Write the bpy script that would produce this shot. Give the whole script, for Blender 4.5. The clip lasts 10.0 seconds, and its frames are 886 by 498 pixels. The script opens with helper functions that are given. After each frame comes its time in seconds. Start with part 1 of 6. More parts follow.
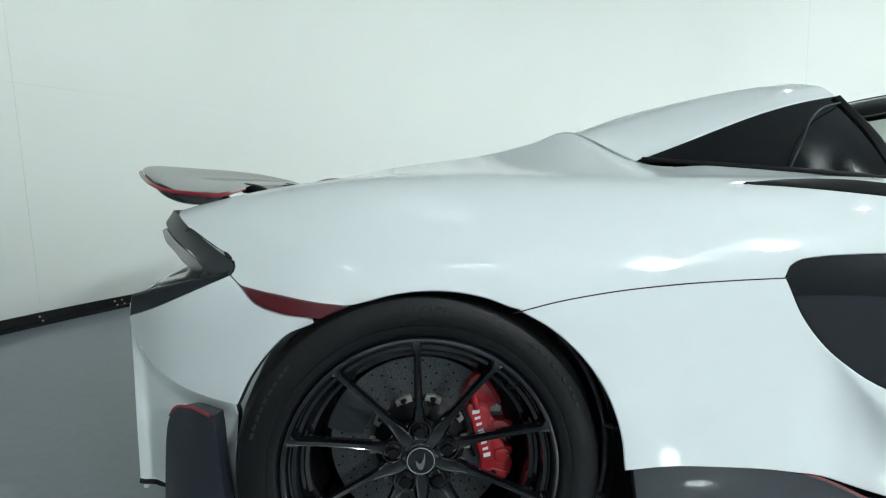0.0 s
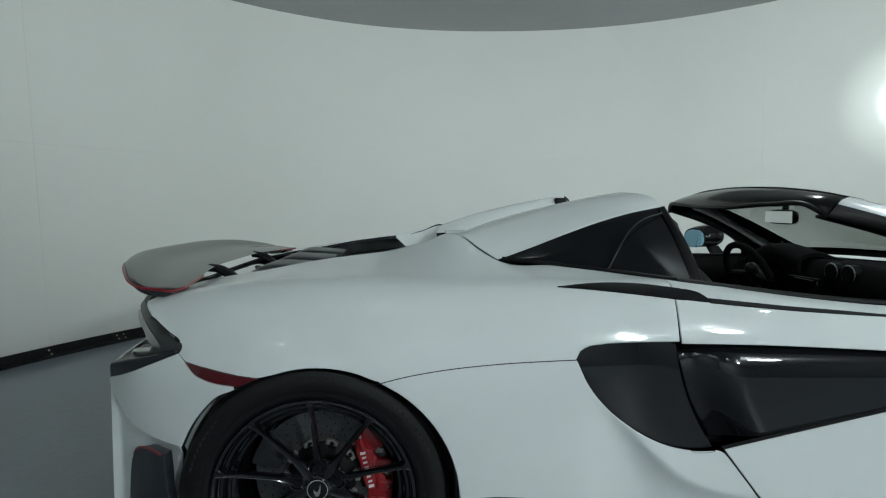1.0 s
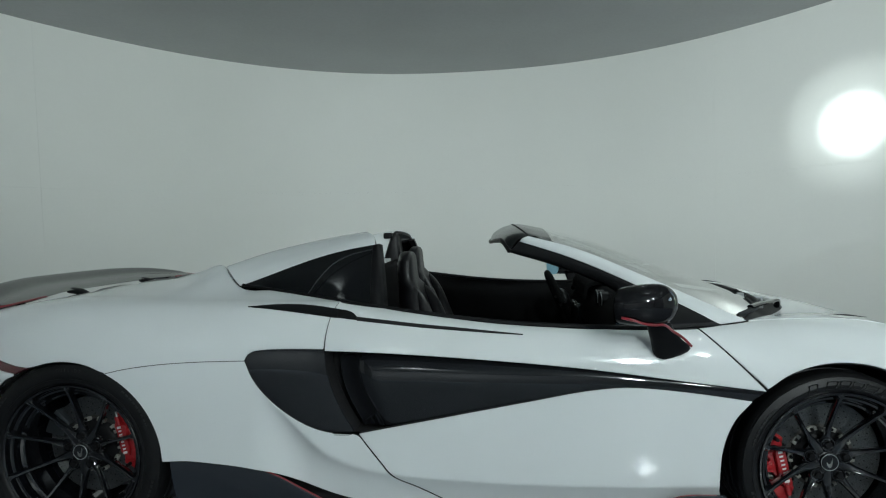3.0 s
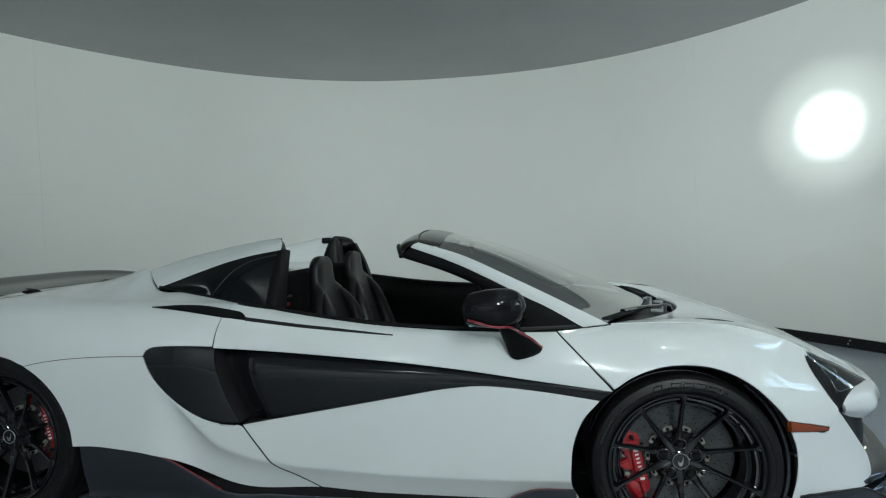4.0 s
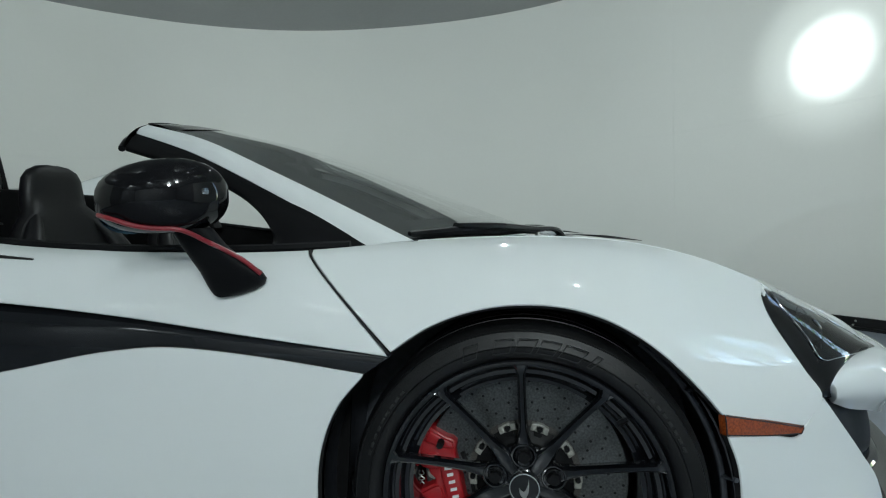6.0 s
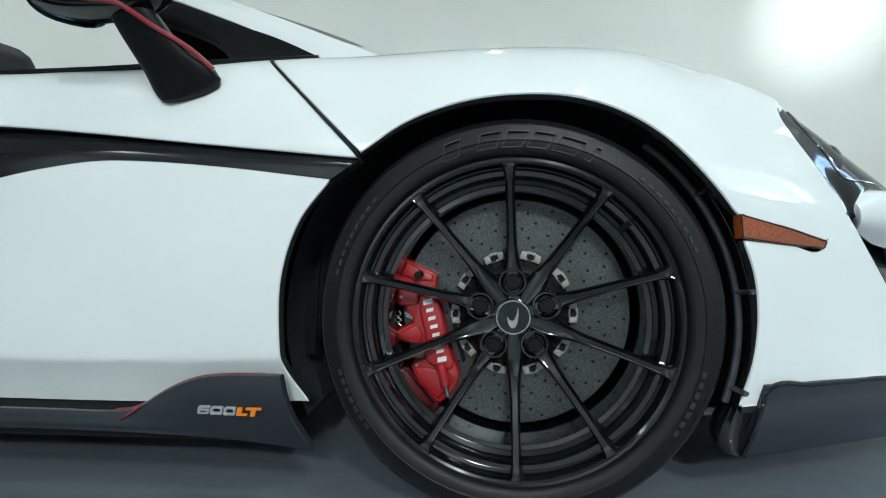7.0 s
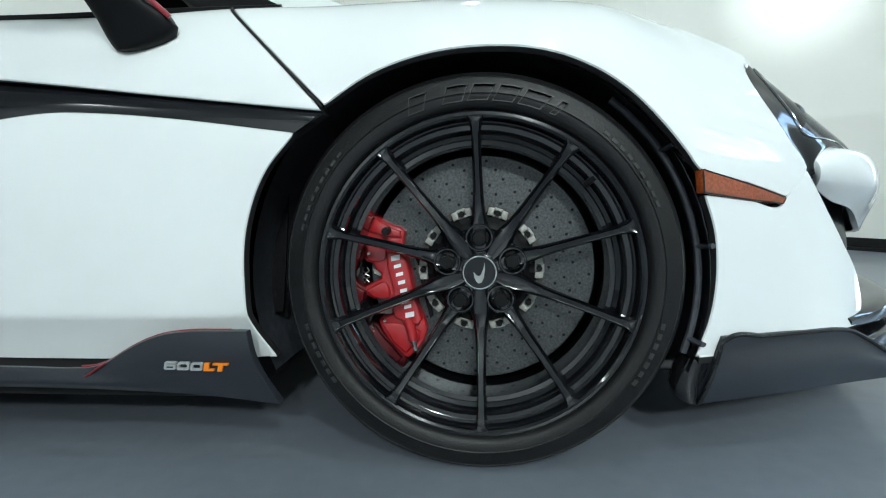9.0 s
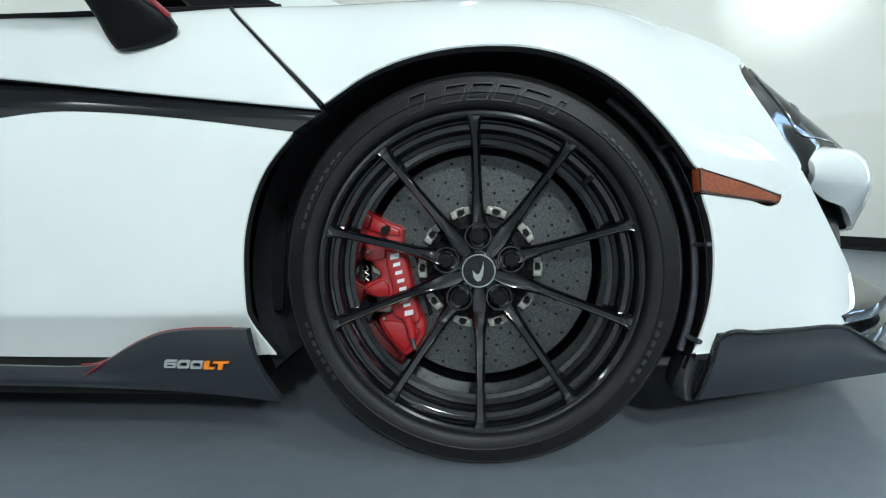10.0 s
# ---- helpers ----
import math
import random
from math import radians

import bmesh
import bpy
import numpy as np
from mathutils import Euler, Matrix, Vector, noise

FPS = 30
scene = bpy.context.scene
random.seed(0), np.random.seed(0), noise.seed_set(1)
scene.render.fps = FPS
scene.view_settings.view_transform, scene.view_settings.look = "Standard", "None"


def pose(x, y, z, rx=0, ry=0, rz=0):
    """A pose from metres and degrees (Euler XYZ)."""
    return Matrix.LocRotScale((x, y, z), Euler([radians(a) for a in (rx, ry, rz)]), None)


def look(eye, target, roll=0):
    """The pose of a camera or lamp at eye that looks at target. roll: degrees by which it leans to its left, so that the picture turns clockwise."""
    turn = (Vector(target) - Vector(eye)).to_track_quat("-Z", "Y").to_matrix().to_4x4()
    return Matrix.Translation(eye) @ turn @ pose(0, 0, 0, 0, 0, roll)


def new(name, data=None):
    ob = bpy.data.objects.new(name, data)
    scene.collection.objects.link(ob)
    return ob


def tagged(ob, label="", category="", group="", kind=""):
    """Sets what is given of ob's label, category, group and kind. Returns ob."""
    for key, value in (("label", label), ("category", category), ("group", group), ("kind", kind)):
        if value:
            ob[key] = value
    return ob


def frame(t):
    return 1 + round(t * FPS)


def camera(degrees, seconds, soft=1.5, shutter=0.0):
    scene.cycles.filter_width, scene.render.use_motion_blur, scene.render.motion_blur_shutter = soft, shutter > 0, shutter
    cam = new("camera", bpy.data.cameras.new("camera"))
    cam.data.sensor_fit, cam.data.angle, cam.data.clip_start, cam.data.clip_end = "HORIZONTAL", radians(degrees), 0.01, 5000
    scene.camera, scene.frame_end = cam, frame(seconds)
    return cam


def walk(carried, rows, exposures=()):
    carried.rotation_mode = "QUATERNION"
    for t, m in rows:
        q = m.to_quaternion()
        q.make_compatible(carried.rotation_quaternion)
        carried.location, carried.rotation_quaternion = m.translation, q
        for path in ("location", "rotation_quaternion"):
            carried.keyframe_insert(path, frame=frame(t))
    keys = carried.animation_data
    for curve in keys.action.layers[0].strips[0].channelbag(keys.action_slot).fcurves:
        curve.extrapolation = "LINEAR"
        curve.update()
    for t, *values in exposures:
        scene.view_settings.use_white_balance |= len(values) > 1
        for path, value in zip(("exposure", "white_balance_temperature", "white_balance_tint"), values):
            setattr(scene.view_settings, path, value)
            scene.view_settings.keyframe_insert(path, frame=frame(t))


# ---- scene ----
cam = camera(78.4, 10.0, 1.15)
PATH = [
    (0, (-0.0074, -1.8856, 0.8985), (0.1167, 0.0955, 0.6538), -1.70),
    (0.5, (0.1045, -2.0964, 1.0626), (0.2109, -0.1108, 0.8479), -1.35),
    (1, (0.2906, -2.2851, 1.1101), (0.3811, -0.2939, 0.9455), -1.29),
    (1.5, (0.5930, -2.4247, 1.1341), (0.6037, -0.4283, 1.0141), -1.38),
    (2, (0.8697, -2.6318, 1.1743), (0.8338, -0.6340, 1.0872), -1.56),
    (2.5, (1.2173, -2.6991, 1.1401), (1.1178, -0.7031, 1.0622), -1.70),
    (4, (2.1437, -2.8124, 1.1471), (1.8547, -0.8346, 1.0802), -1.85),
    (4.5, (2.4024, -2.6269, 1.1271), (2.0863, -0.6529, 1.0669), -1.86),
    (5, (2.5766, -2.3995, 1.0579), (2.2681, -0.4243, 0.9984), -1.63),
    (5.5, (2.6807, -2.1186, 0.9788), (2.3794, -0.1426, 0.9118), -1.78),
    (6, (2.6885, -1.8534, 0.8055), (2.3767, 0.1208, 0.7322), -1.71),
    (6.2, (2.6822, -1.8108, 0.7068), (2.3917, 0.1674, 0.6596), -1.48),
    (7.3, (2.6833, -1.7435, 0.4396), (2.4113, 0.2351, 0.3331), -1.56),
    (7.5, (2.6863, -1.7452, 0.4340), (2.4255, 0.2333, 0.3018), -1.47),
    (8, (2.7020, -1.7462, 0.4318), (2.4572, 0.2318, 0.2654), -1.51),
    (8.5, (2.7064, -1.7426, 0.4354), (2.4824, 0.2363, 0.2516), -1.53),
    (9, (2.7059, -1.7457, 0.4478), (2.4935, 0.2332, 0.2505), -1.50),
    (9.5, (2.7039, -1.7495, 0.4452), (2.4982, 0.2304, 0.2513), -1.53),
    (10, (2.7002, -1.7524, 0.4474), (2.5048, 0.2279, 0.2466), -1.50),
]
EXPOSURES = [(0, 4.98), (0.25, 4.6), (0.5, 4.2), (1.5, 4.11), (2.5, 4.06), (6.2, 3.97), (7.3, 4.76), (10, 4.78)]
walk(cam, [(t, look(eye, target, roll)) for t, eye, target, roll in PATH], EXPOSURES)


# ---- light ----
world = bpy.data.worlds.new("sky")
scene.world = world
world.use_nodes = True
wn = world.node_tree
sky = wn.nodes.new("ShaderNodeTexSky")
sky.sky_type = "NISHITA"
sky.sun_disc = False
sky.sun_elevation, sky.sun_rotation = radians(50), radians(200)
wn.nodes["Background"].inputs[1].default_value = 0.13
sun = bpy.data.lights.new("sun", "SUN")
sun.energy, sun.angle, sun.color = 4.0, radians(0.5), (1, 0.95, 0.88)
new("sun", sun).matrix_world = look((-6, -4, 12), (6, 2, 0))
wn.links.new(sky.outputs[0], wn.nodes["Background"].inputs[0])

CEILING = 3.16


# two round bare lamps under the ceiling behind the path
LAMPS = [(4.05, -4.6, 2.93), (3.6, -6.4, 2.93)]
COOL = (0.885, 1.0, 1.005)
for p, power in zip(LAMPS, (8.5, 21)):
    data = bpy.data.lights.new("lamp_bulb", "POINT")
    data.energy, data.color, data.shadow_soft_size = power, COOL, 0.17
    new("lamp_bulb", data).location = p
# unseen spots placed to throw two bright pools and a halo on the wall
SPOTS = [((1.5, -0.4, 3.05), (4.93, 2.6, 2.0), 17, 1.0, 25), ((1.5, -0.4, 3.05), (4.93, 2.6, 2.15), 56, 1.0, 5.5), ((1.5, -0.4, 3.05), (4.93, 2.60, 1.98), 8.4, 1.0, 114), ((2.2, -1.0, 3.05), (6.02, 0.75, 2.3), 9.5, 1.0, 114)]
# added fill without known source: four at the wall, two bounced off the rear wall
WALL_FILL = [((-2.0, -2.2, 3.05), (-2.6, 4.0, 2.3)), ((0.2, -2.4, 3.05), (0.0, 5.0, 2.3)), ((2.6, -2.4, 3.05), (2.8, 5.0, 2.3)), ((4.3, -2.2, 3.05), (5.6, 4.0, 2.3))]
BOUNCE_FILL = [((-2.2, -5.4, 3.05), (-3.0, -9.4, 1.2)), ((0.6, -5.4, 3.05), (0.8, -9.4, 1.2))]
# added overhead fill, out of view above the car
TOP_FILL = [(3.28, -1.75, 3.05, 1.5), (2.6, 1.2, 3.05, 4.6)]
for eye, aim, cone, blend, power in SPOTS + [(e, a, 80, 1.0, 14) for e, a in WALL_FILL] + [(e, a, 120, 1.0, 105) for e, a in BOUNCE_FILL] + [(p[:3], (p[0], p[1] + 0.25, 0), 150, 1.0, p[3]) for p in TOP_FILL]:
    data = bpy.data.lights.new("unseen_spot", "SPOT")
    data.energy, data.color, data.shadow_soft_size, data.spot_size, data.spot_blend = power, COOL, 0.03, radians(cone), blend
    new("unseen_spot", data).matrix_world = look(eye, aim)


# ---- materials ----
def material(name, base, rough=0.5, metal=0.0, coat=0.0, grain=0.0, scale=40.0, bump=0.0, bump_scale=200.0, mottle=0.0, spec=0.5, emit=None):
    m = bpy.data.materials.new(name)
    m.use_nodes = True
    nt = m.node_tree
    b = nt.nodes["Principled BSDF"]
    b.inputs["Base Color"].default_value = (*base, 1)
    b.inputs["Roughness"].default_value = rough
    b.inputs["Metallic"].default_value = metal
    b.inputs["Coat Weight"].default_value = coat
    b.inputs["Coat Roughness"].default_value = 0.04
    b.inputs["Specular IOR Level"].default_value = spec
    tc = nt.nodes.new("ShaderNodeTexCoord")
    if grain or mottle:
        n1 = nt.nodes.new("ShaderNodeTexNoise")
        n1.inputs["Scale"].default_value, n1.inputs["Detail"].default_value = scale, 8
        n2 = nt.nodes.new("ShaderNodeTexNoise")
        n2.inputs["Scale"].default_value, n2.inputs["Detail"].default_value = 1.3, 4
        nt.links.new(tc.outputs["Object"], n1.inputs["Vector"])
        nt.links.new(tc.outputs["Object"], n2.inputs["Vector"])
        parts = []
        for node, amount in ((n1, grain), (n2, mottle)):
            r = nt.nodes.new("ShaderNodeMapRange")
            r.inputs["From Min"].default_value, r.inputs["From Max"].default_value = 0.3, 0.7
            r.inputs["To Min"].default_value, r.inputs["To Max"].default_value = 1 - amount, 1 + amount
            nt.links.new(node.outputs["Fac"], r.inputs["Value"])
            parts.append(r)
        mul = nt.nodes.new("ShaderNodeMath")
        mul.operation = "MULTIPLY"
        nt.links.new(parts[0].outputs[0], mul.inputs[0])
        nt.links.new(parts[1].outputs[0], mul.inputs[1])
        mix = nt.nodes.new("ShaderNodeVectorMath")
        mix.operation = "SCALE"
        mix.inputs[0].default_value = base
        nt.links.new(mul.outputs[0], mix.inputs["Scale"])
        nt.links.new(mix.outputs[0], b.inputs["Base Color"])
        rr = nt.nodes.new("ShaderNodeMath")
        rr.operation = "MULTIPLY"
        rr.inputs[1].default_value = rough
        nt.links.new(parts[1].outputs[0], rr.inputs[0])
        nt.links.new(rr.outputs[0], b.inputs["Roughness"])
    if bump:
        nb = nt.nodes.new("ShaderNodeTexNoise")
        nb.inputs["Scale"].default_value, nb.inputs["Detail"].default_value = bump_scale, 5
        nt.links.new(tc.outputs["Object"], nb.inputs["Vector"])
        bp = nt.nodes.new("ShaderNodeBump")
        bp.inputs["Strength"].default_value, bp.inputs["Distance"].default_value = bump, 0.002
        nt.links.new(nb.outputs["Fac"], bp.inputs["Height"])
        nt.links.new(bp.outputs[0], b.inputs["Normal"])
    if emit:
        b.inputs["Emission Color"].default_value = (*emit[:3], 1)
        b.inputs["Emission Strength"].default_value = emit[3]
    return m


def glass(name, tint=(0.9, 0.93, 0.92), rough=0.0):
    m = material(name, tint, rough)
    b = m.node_tree.nodes["Principled BSDF"]
    b.inputs["Transmission Weight"].default_value = 1.0
    b.inputs["IOR"].default_value = 1.45
    return m


PAINT = material("white_paint", (0.76, 0.79, 0.785), 0.6, coat=1.0, grain=0.006, scale=900, mottle=0.006, spec=0.0)
CARBON = material("gloss_carbon", (0.010, 0.011, 0.013), 0.5, coat=1.0, grain=0.25, scale=420, spec=0.0)
SATIN = material("satin_black", (0.006, 0.0062, 0.007), 0.5, spec=0.15, grain=0.12, scale=300, bump=0.05, bump_scale=900)
GREY = material("dark_grey_trim", (0.026, 0.030, 0.033), 0.42, coat=0.15, spec=0.3, grain=0.06, scale=500)
SKIRT = material("carbon_skirt", (0.017, 0.0205, 0.027), 0.36, coat=0.5, grain=0.3, scale=600)
GAP = material("black_void", (0.006, 0.006, 0.007), 0.8)
LINER = material("arch_liner", (0.045, 0.050, 0.060), 0.5, grain=0.3, scale=60, bump=0.2, bump_scale=120)
RUBBER = material("tyre_rubber", (0.0048, 0.0050, 0.0055), 0.46, spec=0.35, grain=0.35, scale=90, bump=0.25, bump_scale=260, mottle=0.25)
RIM = material("gloss_black_rim", (0.004, 0.0045, 0.006), 0.1, coat=0.8)
DISC = material("ceramic_disc", (0.085, 0.090, 0.092), 0.36, metal=0.75, grain=0.4, scale=260, bump=0.1, bump_scale=500)
HOLE = material("drilled_hole", (0.004, 0.004, 0.004), 0.9)
STEEL = material("bare_steel", (0.5, 0.5, 0.48), 0.35, metal=1.0, grain=0.15, scale=80)
CALIPER = material("red_caliper", (0.36, 0.010, 0.014), 0.35, coat=0.7, grain=0.08, scale=120)
RED = material("red_pinstripe", (0.22, 0.010, 0.018), 0.35, coat=0.6)
REFLECTOR = material("red_reflector", (0.095, 0.005, 0.010), 0.2, coat=1.0, grain=0.2, scale=500)
AMBER = material("amber_lens", (0.27, 0.048, 0.006), 0.2, coat=1.0, grain=0.45, scale=260, bump=0.4, bump_scale=300)
WHITE_MARK = material("white_lettering", (0.75, 0.76, 0.76), 0.45)
ORANGE = material("orange_lettering", (0.8, 0.22, 0.01), 0.45)
SILVER = material("silver_lettering", (0.33, 0.34, 0.35), 0.4)
LEATHER = material("black_leather", (0.006, 0.006, 0.007), 0.42, spec=0.4, grain=0.15, scale=70, bump=0.25, bump_scale=500)
ALCANTARA = material("black_alcantara", (0.006, 0.006, 0.0065), 0.9, spec=0.1, grain=0.2, scale=200, bump=0.2, bump_scale=900)
WALL = material("wall_paint", (0.66, 0.67, 0.635), 0.5, grain=0.006, scale=30, mottle=0.012, bump=0.015, bump_scale=3)
BACKWALL = material("grey_wall_paint", (0.085, 0.09, 0.095), 0.5, grain=0.02, scale=30, mottle=0.04)
CEIL = material("ceiling_paint", (0.38, 0.39, 0.39), 0.24, grain=0.02, scale=30, mottle=0.03)
FLOOR = material("grey_epoxy_floor", (0.175, 0.197, 0.23), 0.38, grain=0.06, scale=25, mottle=0.08, bump=0.05, bump_scale=40, coat=0.25)
WINGSKIN = material("satin_carbon", (0.014, 0.014, 0.014), 0.26, coat=0.3, grain=0.15, scale=500)
TRACK = material("black_base_track", (0.008, 0.008, 0.0085), 0.5, grain=0.3, scale=30, spec=0.25)
LAMPBLACK = material("lamp_black", (0.004, 0.0042, 0.005), 0.06, spec=0.16)
TINT = material("tinted_glass", (0.006, 0.007, 0.008), 0.05, spec=0.4)
CHROME = material("chrome", (0.6, 0.62, 0.65), 0.12, metal=1.0)
MIRROR = material("mirror_glass", (0.35, 0.62, 0.8), 0.02, metal=1.0)


# ---- mesh helpers ----
def spline(points, x):
    """Smooth interpolation of columns 1.. of points over column 0."""
    p = np.asarray(points, float)
    x = np.clip(np.asarray(x, float), p[0, 0], p[-1, 0])
    d = np.diff(p[:, 0])
    k = np.diff(p[:, 1:], axis=0) / d[:, None]
    t = np.empty_like(p[:, 1:])
    t[0], t[-1] = k[0], k[-1]
    if len(p) > 2:
        t[1:-1] = (k[:-1] * d[1:, None] + k[1:] * d[:-1, None]) / (d[1:] + d[:-1])[:, None]
    i = np.clip(np.searchsorted(p[:, 0], x, side="right") - 1, 0, len(d) - 1)
    u = ((x - p[i, 0]) / d[i])[..., None]
    h = d[i][..., None]
    return (p[i, 1:] * (2 * u**3 - 3 * u**2 + 1) + t[i] * h * (u**3 - 2 * u**2 + u)
            + p[i + 1, 1:] * (3 * u**2 - 2 * u**3) + t[i + 1] * h * (u**3 - u**2))


def curve(points, n=40):
    """n points along a smooth curve through the given ones, evenly by chord."""
    p = np.asarray(points, float)
    c = np.concatenate([[0], np.cumsum(np.linalg.norm(np.diff(p, axis=0), axis=1))])
    return spline(np.column_stack([c, p]), np.linspace(0, c[-1], n))


def link(name, verts, faces, mat, parent=None, label="", smooth=True, angle=38):
    me = bpy.data.meshes.new(name)
    me.from_pydata([tuple(v) for v in verts], [], [tuple(f) for f in faces])
    me.validate()
    me.materials.append(mat)
    if smooth:
        me.shade_smooth()
        me.set_sharp_from_angle(angle=radians(angle))
    ob = new(name, me)
    if parent:
        ob.parent = parent
    if label:
        ob["label"] = label
    return ob


def part(name, bm, mat, parent=None, label="", smooth=True, angle=38):
    """Links a bmesh as one mesh object under a thing or a part."""
    me = bpy.data.meshes.new(name)
    bmesh.ops.recalc_face_normals(bm, faces=bm.faces[:])
    bm.to_mesh(me)
    bm.free()
    me.materials.append(mat)
    if smooth:
        me.shade_smooth()
        me.set_sharp_from_angle(angle=radians(angle))
    ob = new(name, me)
    if parent:
        ob.parent = parent
    if label:
        ob["label"] = label
    return ob


def thing(name, label, category, group="", m=None):
    e = new(name)
    e.empty_display_size = 0.2
    if m is not None:
        e.matrix_world = m
    return tagged(e, label, category, group)


def grid_faces(nu, nv, base=0, flip=False, wrap=False):
    out = []
    for i in range(nu - 1 + (1 if wrap else 0)):
        for j in range(nv - 1):
            a, b = base + i * nv + j, base + ((i + 1) % nu) * nv + j
            out.append((a, a + 1, b + 1, b) if flip else (a, b, b + 1, a + 1))
    return out


def normals(V):
    gu, gv = np.gradient(V, axis=0), np.gradient(V, axis=1)
    n = np.cross(gu, gv)
    return n / np.maximum(np.linalg.norm(n, axis=2, keepdims=True), 1e-9)


def sheet(V, out, rim=0.014, flat_rim=0.0025, into=None):
    """Vertices and faces of a panel on the grid V, facing out, with its edges rounded and turned in by rim metres."""
    nu, nv = V.shape[:2]
    N = normals(V)
    flip = (N.reshape(-1, 3) @ np.asarray(out)).mean() < 0
    if flip:
        N = -N
    verts = [V.reshape(-1, 3)]
    faces = grid_faces(nu, nv, 0, flip)
    if rim:
        loop = [(i, 0) for i in range(nu)] + [(nu - 1, j) for j in range(1, nv)] + [(i, nv - 1) for i in range(nu - 2, -1, -1)] + [(0, j) for j in range(nv - 2, 0, -1)]
        ids = [i * nv + j for i, j in loop]
        edge = np.array([V[i, j] for i, j in loop])
        nn = np.array([N[i, j] for i, j in loop])
        tang = np.roll(edge, -1, 0) - np.roll(edge, 1, 0)
        tang /= np.maximum(np.linalg.norm(tang, axis=1, keepdims=True), 1e-9)
        side = np.cross(tang, nn) * (1 if not flip else -1)
        base = nu * nv
        verts += [edge + side * flat_rim * 0.7 - nn * flat_rim, edge + side * flat_rim + (np.asarray(into) if into is not None else -nn) * rim]
        m = len(loop)
        rings = [ids, list(range(base, base + m)), list(range(base + m, base + 2 * m))]
        for a, b in zip(rings[:-1], rings[1:]):
            for k in range(m):
                q = (a[k], a[(k + 1) % m], b[(k + 1) % m], b[k])
                faces.append(q if flip else q[::-1])
    return np.concatenate(verts), faces


def both(name, V, out, mat, parent, label="", rim=0.014, sides=(-1, 1)):
    """The same panel on the two sides of the car; V is on the side with y < 0."""
    made = []
    for s in sides:
        verts, faces = sheet(V, out, rim, into=(0, 1, 0) if rim >= 0.02 and out == OUT else None)
        if s > 0:
            verts = verts * (1, -1, 1)
            faces = [f[::-1] for f in faces]
        ob = link(name, verts, faces, mat, parent, label)
        # turned-in edges coloured black, standing in for the shade inside the gaps
        if rim and (mat == PAINT or (mat == CARBON and rim >= 0.03)):
            ob.data.materials.append(GAP)
            for p in ob.data.polygons[len(faces) - 2 * (V.shape[0] + V.shape[1]) + 4:]:
                p.material_index = 1
        made.append(ob)
    return made


def skin(rails, nu=40, nv=16):
    """A surface through rails of points, each smoothed along and across."""
    R = np.array([curve(r, nu) for r in rails])
    k = np.linspace(0, 1, len(R))
    flat = np.column_stack([k, R.reshape(len(R), -1)])
    return spline(flat, np.linspace(0, 1, nv)).reshape(nv, nu, 3).transpose(1, 0, 2)


def box(bm, x0, x1, y0, y1, z0, z1, bevel=0.0, m=None):
    r = bmesh.ops.create_cube(bm, size=1)
    vs = r["verts"]
    bmesh.ops.scale(bm, vec=(x1 - x0, y1 - y0, z1 - z0), verts=vs)
    bmesh.ops.translate(bm, vec=((x0 + x1) / 2, (y0 + y1) / 2, (z0 + z1) / 2), verts=vs)
    if bevel:
        es = list({e for v in vs for e in v.link_edges})
        g = bmesh.ops.bevel(bm, geom=es, offset=bevel, segments=3, affect="EDGES", profile=0.5)
        vs = list({v for f in g["faces"] for v in f.verts} | {v for v in vs if v.is_valid})
    if m is not None:
        bmesh.ops.transform(bm, matrix=m, verts=vs)
    return bm


def lathe(profile, n=96, axis="y"):
    """Verts and faces of a profile of (radius, along) turned round the y axis."""
    p = np.asarray(profile, float)
    a = np.linspace(0, 2 * np.pi, n, endpoint=False)
    V = np.stack([np.outer(np.cos(a), p[:, 0]), np.broadcast_to(p[:, 1], (n, len(p))), np.outer(np.sin(a), p[:, 0])], -1)
    return V.reshape(-1, 3), grid_faces(n, len(p), 0, False, True)


def tube(points, radius, sides=10, squash=1.0, n=None, closed_ends=True):
    """Verts and faces of a rod along a smooth curve; radius may be a list along it."""
    P = curve(points, n or max(8, 6 * len(points)))
    r = np.interp(np.linspace(0, 1, len(P)), np.linspace(0, 1, np.size(radius)), np.atleast_1d(radius))
    T = np.gradient(P, axis=0)
    T /= np.linalg.norm(T, axis=1, keepdims=True)
    up = np.array([0, 0, 1.0]) if abs(T[:, 2]).mean() < 0.85 else np.array([0, 1.0, 0])
    A = np.cross(T, up)
    A /= np.linalg.norm(A, axis=1, keepdims=True)
    B = np.cross(A, T)
    a = np.linspace(0, 2 * np.pi, sides, endpoint=False)
    V = P[:, None] + r[:, None, None] * (np.cos(a)[None, :, None] * A[:, None] + squash * np.sin(a)[None, :, None] * B[:, None])
    faces = []
    for i in range(len(P) - 1):
        for j in range(sides):
            k = (j + 1) % sides
            faces.append((i * sides + j, i * sides + k, (i + 1) * sides + k, (i + 1) * sides + j))
    if closed_ends:
        faces.append(tuple(range(sides))[::-1])
        faces.append(tuple((len(P) - 1) * sides + j for j in range(sides)))
    return V.reshape(-1, 3), faces


def loft(sections, closed=True, caps=True):
    """Verts and faces through closed sections of equal length."""
    S = np.asarray(sections, float)
    n, m = S.shape[:2]
    faces = []
    for i in range(n - 1):
        for j in range(m if closed else m - 1):
            k = (j + 1) % m
            faces.append((i * m + j, i * m + k, (i + 1) * m + k, (i + 1) * m + j))
    if caps:
        faces.append(tuple(range(m))[::-1])
        faces.append(tuple((n - 1) * m + j for j in range(m)))
    return S.reshape(-1, 3), faces


